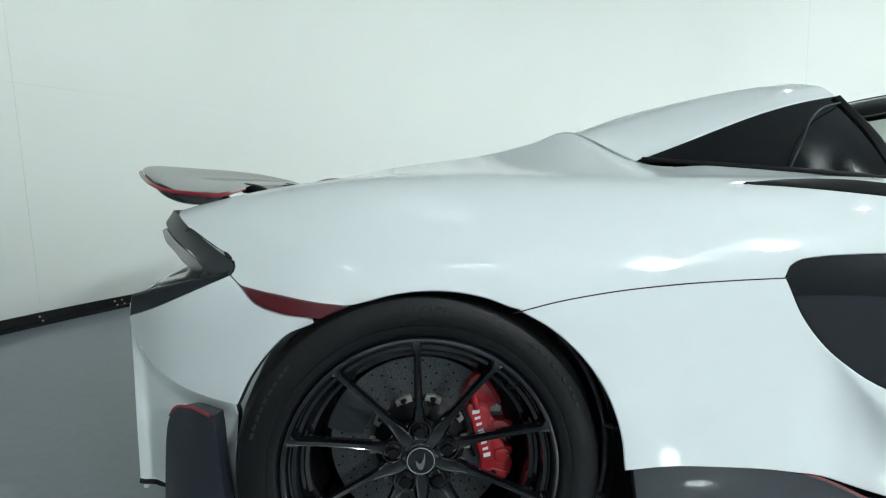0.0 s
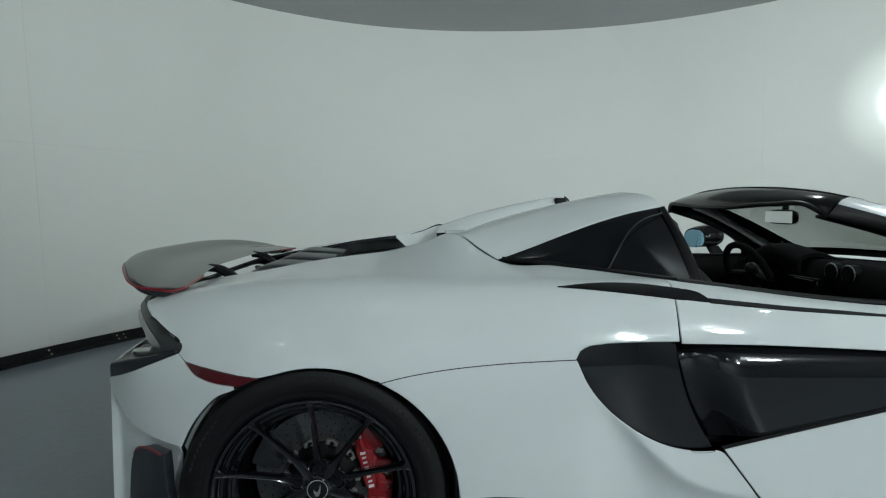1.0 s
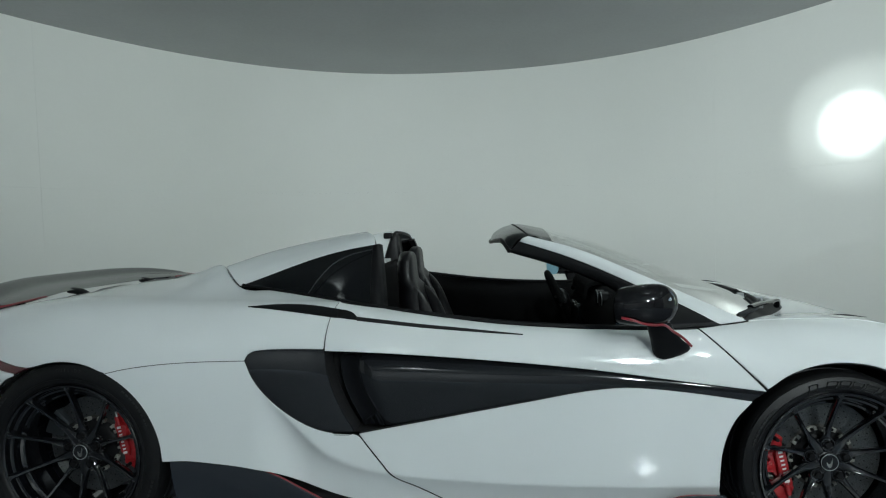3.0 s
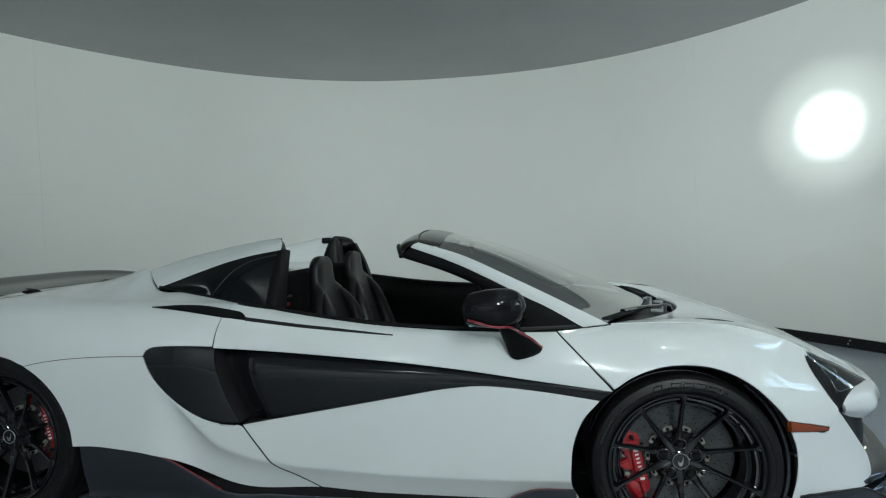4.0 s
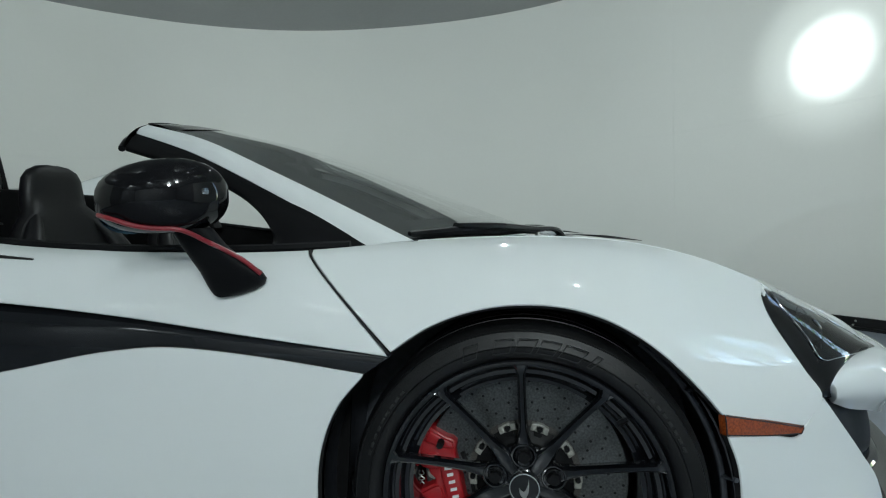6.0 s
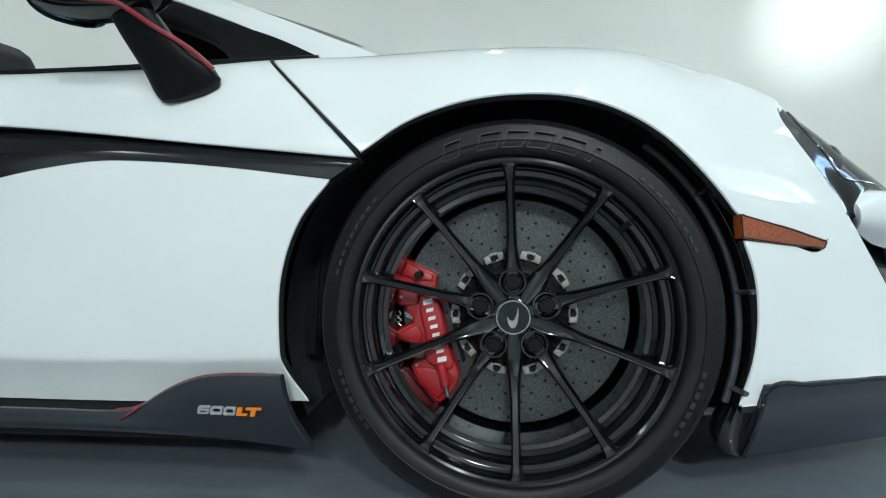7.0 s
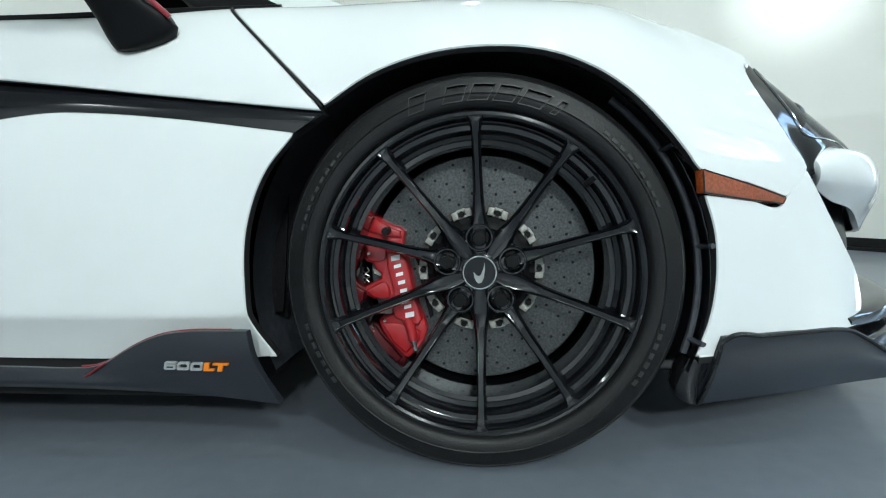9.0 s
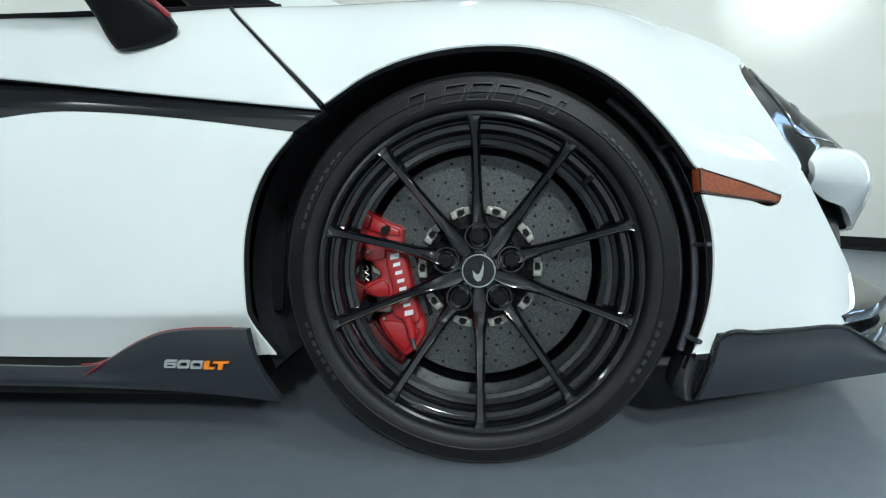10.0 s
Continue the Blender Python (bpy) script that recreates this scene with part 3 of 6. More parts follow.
# bumper side below the marker lamp
V = side_panel([(3.012, 0.166), (3.1, 0.18), (3.2, 0.195), (3.352, 0.192)], [(3.016, 0.436), (3.10, 0.425), (3.166, 0.417), (3.174, 0.427), (3.222, 0.471)],
               ARCH_DOWN, [(3.352, 0.192), (3.378, 0.222), (3.370, 0.27), (3.32, 0.345), (3.27, 0.41), (3.222, 0.471)], 40, 36)
both("front_bumper_side", V, OUT, PAINT, car)
V = side_panel([(3.013, 0.442), (3.10, 0.428), (3.165, 0.42)], [(3.010, 0.476), (3.09, 0.454), (3.17, 0.4295)], [(3.013, 0.442), (3.012, 0.46), (3.010, 0.476)],
               [(3.165, 0.42), (3.168, 0.425), (3.17, 0.4295)], 20, 6, lambda u, v, V: -0.003 + 0 * u * v)
lamps = both("marker_lamp", V, OUT, AMBER, car, "amber side marker lamp")
edge = np.concatenate([V[:, 0], V[-1, 1:], V[-2::-1, -1], V[0, -2:0:-1], V[:1, 0]])
for s, lamp in zip((1, -1), lamps):
    v, f = tube([tuple(p) for p in edge * (1, s, 1)], 0.0012, 6, 1.0, 120)
    fixed("gasket", (v, f), GAP, lamp, "black gasket")

# rear reflector
V = side_panel([(-0.314, 0.717), (-0.290, 0.692), (-0.248, 0.675), (-0.170, 0.665)], [(-0.316, 0.7195), (-0.25, 0.705), (-0.20, 0.695), (-0.120, 0.6855)],
               [(-0.314, 0.717), (-0.315, 0.7182), (-0.316, 0.7195)], [(-0.170, 0.665), (-0.147, 0.676), (-0.120, 0.6855)], 20, 6, lambda u, v, V: -0.003 + 0 * u * v)
both("rear_reflector", V, OUT, REFLECTOR, car, "dark red side reflector")
# rear bumper corner
V = side_panel([(-0.606, 0.612), (-0.57, 0.568), (-0.50, 0.525), (-0.43, 0.505), (-0.345, 0.493)], [(-0.608, 0.633), (-0.52, 0.665), (-0.42, 0.706), (-0.343, 0.737)],
               [(-0.606, 0.612), (-0.607, 0.622), (-0.608, 0.633)], [(-0.345, 0.493), (-0.318, 0.542), (-0.275, 0.598), (-0.230, 0.638)] + [(-0.183, 0.658), (-0.250, 0.671), (-0.294, 0.688), (-0.320, 0.716), (-0.343, 0.737)], 30, 30)
both("rear_bumper_corner", V, OUT, PAINT, car)
V = side_panel([(-0.612, 0.24), (-0.52, 0.22), (-0.42, 0.2), (-0.34, 0.2)], [(-0.606, 0.612), (-0.57, 0.568), (-0.50, 0.525), (-0.43, 0.505), (-0.348, 0.493)],
               [(-0.612, 0.24), (-0.614, 0.42), (-0.606, 0.612)], [(-0.34, 0.2), (-0.365, 0.36), (-0.348, 0.493)], 24, 20,
               lambda u, v, V: 0.02 * smooth01((1 - v) / 0.12) * smooth01(u / 0.15))
both("rear_bumper_lower", V, OUT, PAINT, car)


def shut_line(points, radius=0.0022, n=60):
    """A dark shut line sunk between two body panels, on both sides."""
    c = curve(points, n)
    P = body(c[:, 0], level(c[:, 0], c[:, 1]))
    for s in (1, -1):
        v, f = tube([tuple(p) for p in P * (1, s, 1)], radius, 6, 1.0, n * 2)
        fixed("shut_line", (v, f), GAP, car)


shut_line([(0.172, 0.6635), (0.25, 0.6795), (0.32, 0.689), (0.5, 0.701), (0.60, 0.7025), (0.695, 0.7025)], 0.0013)
shut_line([(1.366, 0.198), (1.279, 0.248), (1.204, 0.289), (1.152, 0.3535), (1.0865, 0.442)], 0.0018)
shut_line([(2.4375, 0.587), (2.339, 0.691), (2.26, 0.7715)], 0.0020)


# ---- the car: greenhouse, deck, nose, tail ----
def thin_glass(name, tint, gloss=0.02, least=0.08, power=5.0):
    """A pane so thin that it does not bend the view: clear with a mirror sheen that grows at grazing angles."""
    m = bpy.data.materials.new(name)
    m.use_nodes = True
    nt = m.node_tree
    nt.nodes.remove(nt.nodes["Principled BSDF"])
    tr, gl, mix, lw, pw, mr = (nt.nodes.new(k) for k in ("ShaderNodeBsdfTransparent", "ShaderNodeBsdfGlossy", "ShaderNodeMixShader", "ShaderNodeLayerWeight", "ShaderNodeMath", "ShaderNodeMapRange"))
    tr.inputs[0].default_value = (*tint, 1)
    gl.inputs["Roughness"].default_value = gloss
    gl.inputs["Color"].default_value = (1, 1, 1, 1)
    lw.inputs["Blend"].default_value = 0.5
    pw.operation = "POWER"
    pw.inputs[1].default_value = power
    mr.inputs["To Min"].default_value = least
    nt.links.new(lw.outputs["Facing"], pw.inputs[0])
    nt.links.new(pw.outputs[0], mr.inputs["Value"])
    nt.links.new(mr.outputs[0], mix.inputs[0])
    nt.links.new(tr.outputs[0], mix.inputs[1])
    nt.links.new(gl.outputs[0], mix.inputs[2])
    nt.links.new(mix.outputs[0], nt.nodes["Material Output"].inputs[0])
    return m


SHELL = material("gloss_black_shell", (0.006, 0.006, 0.007), 0.5, coat=0.6, grain=0.15, scale=420, spec=0.0)
GREYMETAL = material("grey_painted_metal", (0.35, 0.37, 0.38), 0.4, grain=0.05)
HEADER = material("black_header", (0.006, 0.0063, 0.007), 0.16, grain=0.1, scale=60, bump=0.05, bump_scale=30, spec=0.5)
SMOKE = material("smoked_lamp", (0.075, 0.083, 0.083), 0.3, coat=1.0)
WINDSCREEN = thin_glass("windscreen_glass_thin", (0.82, 0.86, 0.84), 0.01, 0.14, 2.2)
CLEAR = thin_glass("clear_lens", (0.25, 0.27, 0.3), 0.01, 0.06, 9.0)


def mirrored(rails):
    """Rails given for the side y < 0, from the outside inwards to the centre line, carried on to the other side."""
    return rails + [[(x, -y, z) for x, y, z in r] for r in rails[-2::-1]]


def plate(name, outline, mat, parent, label="", y=0.0, thick=0.01, n=None, smooth=True):
    """A plate in the x-z plane from an outline, at y, thick towards +y."""
    bm = bmesh.new()
    pts = curve(list(outline) + [outline[0]], n)[:-1] if n else outline
    f = bm.faces.new([bm.verts.new((p[0], y, p[1])) for p in pts])
    r = bmesh.ops.extrude_face_region(bm, geom=[f])
    bmesh.ops.translate(bm, vec=(0, thick, 0), verts=[v for v in r["geom"] if isinstance(v, bmesh.types.BMVert)])
    return part(name, bm, mat, parent, label, smooth)


def rod(name, points, radius, mat, parent, label="", sides=8, squash=1.0, mirror=False, n=None):
    made = []
    for s in ((1, -1) if mirror else (1,)):
        v, f = tube(points, radius, sides, squash, n)
        made.append(fixed(name, (v * (1, s, 1), f), mat, parent, label))
    return made


# tonneau buttresses
V = skin([[(0.536, -0.611, 0.936), (0.652, -0.607, 0.975), (0.759, -0.597, 1.012), (0.866, -0.582, 1.045), (0.972, -0.562, 1.070), (1.085, -0.538, 1.088)],
          [(0.492, -0.575, 0.965), (0.62, -0.555, 1.018), (0.75, -0.54, 1.052), (0.87, -0.525, 1.081), (0.97, -0.51, 1.104), (1.072, -0.495, 1.118)],
          [(0.436, -0.513, 1.006), (0.58, -0.47, 1.055), (0.73, -0.45, 1.090), (0.86, -0.435, 1.115), (0.95, -0.425, 1.129), (1.032, -0.42, 1.136)],
          [(0.40, -0.42, 1.002), (0.56, -0.37, 1.045), (0.72, -0.35, 1.078), (0.85, -0.34, 1.10), (0.93, -0.335, 1.113), (1.0, -0.335, 1.122)],
          [(0.38, -0.32, 0.975), (0.54, -0.275, 0.985), (0.70, -0.26, 0.99), (0.80, -0.255, 0.99), (0.88, -0.255, 0.985), (0.96, -0.26, 0.98)]], 40, 24)
both("buttress", V, (0, -0.5, 1), PAINT, car, "white tonneau buttress behind the seat", 0.02)
# black hoop covers at the front of the buttresses
for s in (-1, 1):
    secs = []
    for z, xa, xb, w in ((0.86, 0.86, 1.062, 0.066), (0.957, 0.89, 1.050, 0.066), (1.03, 0.925, 1.042, 0.064), (1.085, 0.952, 1.036, 0.062), (1.107, 0.968, 1.032, 0.058), (1.120, 0.978, 1.026, 0.052), (1.127, 0.985, 1.016, 0.04), (1.130, 0.99, 1.005, 0.025)):
        secs.append([((xa + xb) / 2 + a, s * 0.412 + b, z) for a, b in ring_section((xb - xa) / 2, w, 4, 28)])
    fixed("roll_hoop_cover", loft(secs), LEATHER, car, "black hoop cover behind the headrest")
bm = bmesh.new()
box(bm, 0.955, 1.005, 0.30, 0.345, 1.095, 1.128, 0.008)
part("buttress_lug", bm, SATIN, car, "small black lug on the buttress")
# engine deck between the buttresses
V = skin(mirrored([[(-0.42, -0.53, 0.862), (-0.2, -0.515, 0.896), (0.0, -0.515, 0.925), (0.2, -0.5, 0.945), (0.40, -0.36, 0.96)],
                   [(-0.44, -0.3, 0.855), (-0.2, -0.3, 0.885), (0.0, -0.3, 0.91), (0.2, -0.3, 0.93), (0.42, -0.26, 0.955)],
                   [(-0.45, 0, 0.853), (-0.2, 0, 0.883), (0.0, 0, 0.91), (0.2, 0, 0.93), (0.42, 0, 0.955)]]), 30, 30)
v, f = sheet(V - np.array((0, 0, 0.05)), (0, 0, 1), 0.01)
link("engine_deck", v, f, SATIN, car, "satin black engine deck")
for y0, y1 in ((-0.42, -0.18), (-0.13, 0.13), (0.18, 0.42)):
    rims = [[(-0.352, y, 0.845), (-0.295, y, 0.880), (-0.24, y, 0.902), (-0.15, y, 0.899), (-0.05, y, 0.890)] for y in (y0, y1)]
    tops = [[(-0.345, y, 0.856), (-0.29, y, 0.893), (-0.235, y, 0.915), (-0.15, y, 0.912), (-0.05, y, 0.902)] for y in (y0 + 0.045, y1 - 0.045)]
    v, f = sheet(skin([rims[0], tops[0], tops[1], rims[1]], 24, 14), (0, 0, 1), 0.05)
    link("deck_hump", v, f, GREY, car, "dark grey hump of the engine deck")
V = skin([[(-0.02, -0.40, 0.936), (0.15, -0.39, 0.952), (0.30, -0.36, 0.966), (0.42, -0.33, 0.972)], [(0.0, -0.2, 0.938), (0.15, -0.2, 0.955), (0.30, -0.2, 0.970), (0.44, -0.2, 0.975)],
          [(0.0, 0.2, 0.938), (0.15, 0.2, 0.955), (0.30, 0.2, 0.970), (0.44, 0.2, 0.975)], [(-0.02, 0.40, 0.936), (0.15, 0.39, 0.952), (0.30, 0.36, 0.966), (0.42, 0.33, 0.972)]], 20, 16)
v, f = sheet(V - np.array((0, 0, 0.072)), (0, 0, 1), 0.03)
link("engine_cover", v, f, SATIN, car, "black engine cover in front of the wing")
# white tonneau floor and black bulkhead between the hoops
V = skin([[(0.42, -0.33, 0.985), (0.7, -0.27, 0.99), (1.0, -0.26, 0.985)], [(0.42, 0, 0.98), (0.7, 0, 0.97), (1.0, 0, 0.96)], [(0.42, 0.33, 0.985), (0.7, 0.27, 0.99), (1.0, 0.26, 0.985)]], 16, 12)
v, f = sheet(V, (0, 0, 1), 0.02)
link("tonneau", v, f, PAINT, car)
bm = bmesh.new()
box(bm, 1.0, 1.06, -0.62, 0.62, 0.25, 0.975, 0.02)
part("bulkhead", bm, ALCANTARA, car, "black bulkhead behind the seats")

# quarter windows: a dark pane in a black frame, split by a bright seam
lowline = [(0.536, -0.617, 0.933), (0.70, -0.660, 0.917), (0.9, -0.712, 0.892), (1.10, -0.735, 0.860)]
highline = [(0.54, -0.611, 0.937), (0.652, -0.608, 0.9755), (0.759, -0.598, 1.012), (0.866, -0.583, 1.045), (0.972, -0.563, 1.070), (1.078, -0.540, 1.086)]
V = skin([lowline, [(0.538, -0.613, 0.935), (0.68, -0.640, 0.948), (0.83, -0.655, 0.967), (0.97, -0.658, 0.980), (1.09, -0.648, 0.978)], highline], 40, 14)
V[..., 1] += 0.006
both("quarter_window", V, (0, -1, 0.2), TINT, car, "glossy dark quarter window", 0.02)
rod("window_seam", [(0.850, -0.709, 0.904), (0.890, -0.688, 0.962), (0.939, -0.650, 1.016), (0.985, -0.618, 1.043), (1.078, -0.565, 1.066)], [0.0022, 0.0022, 0.0022], GREY, car, mirror=True)
rod("window_frame", [(0.55, -0.616, 0.938), (0.70, -0.662, 0.921), (0.9, -0.724, 0.897), (1.10, -0.775, 0.868)], 0.006, SATIN, car, "black window frame", mirror=True)
V = skin([[(1.098, -0.735, 0.852), (1.088, -0.648, 0.978), (1.077, -0.545, 1.083)], [(1.125, -0.735, 0.852), (1.112, -0.648, 0.978), (1.094, -0.545, 1.087)], [(1.148, -0.71, 0.846), (1.128, -0.625, 0.978), (1.104, -0.52, 1.086)],
          [(1.150, -0.64, 0.846), (1.130, -0.57, 0.978), (1.105, -0.48, 1.08)]], 20, 10)
both("b_pillar", V, (0.3, -1, 0.2), SATIN, car, "black pillar seal", 0.03)

# the slot blade on the shoulder and a dark strip for the door ledge's shade
def on_body(line, n=30):
    c = curve(line, n)
    return body(c[:, 0], level(c[:, 0], c[:, 1]))


low = on_body([(0.668, 0.8765), (0.72, 0.873), (0.785, 0.8665), (0.90, 0.852), (1.0085, 0.8365)])
high = on_body([(0.670, 0.8775), (0.72, 0.8805), (0.785, 0.8820), (0.90, 0.877), (1.0085, 0.8625)])
V = np.stack([low, low * 0.5 + high * 0.5 + np.array((0, -0.002, 0.002)), high], 1) + np.array((0, -0.0025, 0.002))
both("shoulder_slot", V, (0, -1, 1), SATIN, car, "black slot on the shoulder", 0.012)
# rounded end of the slot, on the door
low = on_body([(1.0095, 0.8370), (1.030, 0.8345), (1.05, 0.8315), (1.0765, 0.8285)], 16)
high = on_body([(1.0095, 0.8620), (1.032, 0.859), (1.058, 0.851), (1.0765, 0.8375)], 16)
k = np.linspace(0, 1, 7)[None, :, None]
V = low[:, None] * (1 - k) + high[:, None] * k + np.array((0, -0.001, 0.001))
both("slot_end", V, (0, -1, 1), SATIN, car, "black rounded end of the shoulder slot", 0.012)
# near-flat black strip: the shade along the door's ledge put into colour
xs = np.linspace(1.079, 1.66, 32)
za = spline([(1.079, 0.8366), (1.207, 0.820), (1.30, 0.808), (1.44, 0.7925), (1.54, 0.781), (1.66, 0.768)], xs)[:, 0]
zb = za - np.interp(xs, [1.079, 1.2, 1.44, 1.56, 1.66], [0.0095, 0.009, 0.007, 0.004, 0.0006])
V = np.stack([body(xs, level(xs, zb)), body(xs, level(xs, (za + zb) / 2)), body(xs, level(xs, za))], 1) + np.array((0, -0.0025, 0.002))
both("strake_shade", V, (0, -1, 1), GAP, car, "dark strip standing for the shade of the ledge along the door top", rim=0.006)
# belt seal along the door top
rod("belt_seal", [(1.03, -0.766, 0.874), (1.22, -0.78, 0.846), (1.45, -0.79, 0.814), (1.66, -0.80, 0.793), (1.9, -0.81, 0.780), (2.1, -0.815, 0.775), (2.33, -0.79, 0.777)], 0.011, SATIN, car, "black belt seal", mirror=True)

# windscreen frame: white pillar strips, black seals, header
V = skin([[(1.675, -0.553, 1.082), (1.86, -0.61, 1.018), (2.09, -0.683, 0.913), (2.355, -0.76, 0.774)], [(1.688, -0.556, 1.094), (1.87, -0.607, 1.038), (2.10, -0.677, 0.934), (2.40, -0.76, 0.781)],
          [(1.708, -0.552, 1.102), (1.88, -0.598, 1.052), (2.11, -0.662, 0.950), (2.452, -0.747, 0.784)]], 40, 10)
both("a_pillar", V, (0, -1, 0.8), PAINT, car, "white windscreen pillar", 0.02)
V = skin([[(1.64, -0.50, 1.035), (1.85, -0.555, 0.965), (2.05, -0.625, 0.868), (2.12, -0.70, 0.80), (2.14, -0.76, 0.772)], [(1.635, -0.548, 1.04), (1.84, -0.60, 0.975), (2.05, -0.672, 0.88), (2.14, -0.735, 0.82), (2.2, -0.79, 0.772)],
          [(1.655, -0.556, 1.06), (1.85, -0.612, 1.0), (2.08, -0.683, 0.90), (2.2, -0.725, 0.842), (2.36, -0.762, 0.772)], [(1.672, -0.552, 1.081), (1.86, -0.607, 1.02), (2.09, -0.68, 0.915), (2.22, -0.72, 0.85), (2.37, -0.757, 0.775)]], 40, 12)
both("pillar_seal", V, (0, -1, -0.2), SATIN, car, "black pillar seal and mirror triangle", 0.01)
V = skin(mirrored([[(1.633, -0.556, 1.043), (1.648, -0.56, 1.066), (1.675, -0.557, 1.092), (1.712, -0.552, 1.103), (1.80, -0.57, 1.078)], [(1.612, -0.505, 1.076), (1.622, -0.505, 1.090), (1.652, -0.50, 1.107), (1.70, -0.49, 1.116), (1.80, -0.50, 1.094)], [(1.588, -0.35, 1.082), (1.595, -0.35, 1.098), (1.628, -0.34, 1.120), (1.68, -0.33, 1.137), (1.80, -0.33, 1.118)],
                   [(1.562, -0.12, 1.070), (1.572, -0.12, 1.100), (1.612, -0.12, 1.130), (1.67, -0.12, 1.149), (1.80, -0.12, 1.130)],
                   [(1.558, 0, 1.068), (1.568, 0, 1.10), (1.608, 0, 1.133), (1.67, 0, 1.151), (1.80, 0, 1.132)]]), 20, 40)
v, f = sheet(V, (0, 0, 1), 0.0)
link("windscreen_header", v, f, HEADER, car, "black windscreen header with a soft sheen")
V = skin(mirrored([[(1.633, -0.556, 1.043), (1.66, -0.54, 1.036), (1.72, -0.535, 1.042), (1.76, -0.545, 1.06)], [(1.612, -0.505, 1.076), (1.63, -0.495, 1.072), (1.70, -0.485, 1.074), (1.765, -0.49, 1.08)], [(1.588, -0.35, 1.082), (1.605, -0.34, 1.078), (1.67, -0.33, 1.084), (1.75, -0.33, 1.105)],
                   [(1.562, -0.12, 1.070), (1.585, -0.12, 1.066), (1.65, -0.12, 1.074), (1.75, -0.12, 1.115)],
                   [(1.558, 0, 1.068), (1.582, 0, 1.064), (1.65, 0, 1.072), (1.75, 0, 1.117)]]), 16, 40)
v, f = sheet(V, (0, 0, -1), 0.0)
link("header_lining", v, f, ALCANTARA, car, "black lining under the header")
rod("header_seam", [(1.712, -0.552, 1.1045), (1.70, -0.49, 1.1175), (1.68, -0.33, 1.1385), (1.67, -0.12, 1.1505), (1.67, 0.12, 1.1505), (1.68, 0.33, 1.1385), (1.70, 0.49, 1.1175), (1.712, 0.552, 1.1045)], 0.0022, GAP, car, n=50)
rod("header_seal", [(1.633, -0.558, 1.043), (1.612, -0.505, 1.077), (1.588, -0.35, 1.083), (1.562, -0.12, 1.071), (1.562, 0.12, 1.071), (1.588, 0.35, 1.083), (1.612, 0.505, 1.077), (1.633, 0.558, 1.043)], 0.009, RUBBER, car, "black rubber header seal", n=50)

SCREEN_RAILS = mirrored([[(1.80, -0.572, 1.079), (1.95, -0.613, 1.018), (2.11, -0.657, 0.948), (2.28, -0.70, 0.866), (2.445, -0.742, 0.788)],
                         [(1.80, -0.33, 1.118), (1.98, -0.37, 1.062), (2.18, -0.41, 0.982), (2.39, -0.45, 0.888), (2.60, -0.48, 0.792)],
                         [(1.80, -0.12, 1.130), (2.0, -0.13, 1.073), (2.22, -0.14, 0.99), (2.46, -0.15, 0.892), (2.70, -0.16, 0.792)],
                         [(1.80, 0, 1.132), (2.0, 0, 1.075), (2.23, 0, 0.99), (2.47, 0, 0.892), (2.72, 0, 0.792)]])
V = skin(SCREEN_RAILS, 40, 50)
v, f = sheet(V, (0.5, 0, 1), 0.0)
link("windscreen", v, f, WINDSCREEN, car, "raked clear windscreen")
# dark printed border of the screen
nu, nv = V.shape[:2]
N = normals(V)
N = N if N[..., 2].mean() > 0 else -N
for a, b, c, d in ((0, nu, 0, 3), (0, nu, nv - 3, nv), (nu - 6, nu, 3, nv - 3), (0, 2, 3, nv - 3)):
    v, f = sheet((V - 0.004 * N)[a:b, max(c - 1, 0):d + (1 if d < nv else 0)], (0.5, 0, 1), 0.0)
    link("screen_border", v, f, TINT, car)
# cowl, wipers
V = skin(mirrored([[(2.44, -0.742, 0.774), (2.46, -0.735, 0.762), (2.475, -0.742, 0.774)], [(2.54, -0.56, 0.775), (2.60, -0.56, 0.735), (2.66, -0.565, 0.755)], [(2.64, -0.3, 0.775), (2.72, -0.3, 0.725), (2.81, -0.3, 0.748)], [(2.68, 0, 0.775), (2.78, 0, 0.72), (2.87, 0, 0.752)]]), 12, 40)
v, f = sheet(V, (0, 0, 1), 0.01)
link("cowl", v, f, SATIN, car, "black cowl tray below the windscreen")
rod("wiper", [(2.437, -0.715, 0.794), (2.53, -0.615, 0.800), (2.645, -0.42, 0.798), (2.725, -0.15, 0.796)], [0.008, 0.011, 0.009, 0.007], SATIN, car, "black wiper blade", squash=1.2)
rod("wiper_arm", [(2.525, -0.62, 0.812), (2.61, -0.525, 0.810), (2.70, -0.415, 0.800), (2.772, -0.325, 0.788), (2.785, -0.29, 0.762)], [0.012, 0.013, 0.011, 0.009, 0.013], CARBON, car, "glossy black wiper arm", squash=0.7)
rod("wiper", [(2.735, -0.02, 0.796), (2.70, 0.25, 0.797), (2.59, 0.52, 0.797)], [0.009, 0.008], SATIN, car, "black wiper blade", squash=1.2)
rod("wiper_arm", [(2.68, 0.30, 0.808), (2.74, 0.16, 0.802), (2.79, 0.02, 0.775)], [0.010, 0.012], CARBON, car, squash=0.7)
for x, y in ((2.70, 0.12), (2.745, -0.02), (2.765, -0.16)):
    bm = bmesh.new()
    box(bm, x - 0.03, x + 0.02, y - 0.012, y + 0.012, 0.735, 0.748, 0.003)
    box(bm, x + 0.01, x + 0.022, y - 0.012, y + 0.012, 0.735, 0.788, 0.003)
    box(bm, x - 0.02, x + 0.02, y - 0.012, y + 0.012, 0.778, 0.788, 0.003)
    part("cowl_bracket", bm, GREYMETAL, car, "grey metal bracket in the cowl")

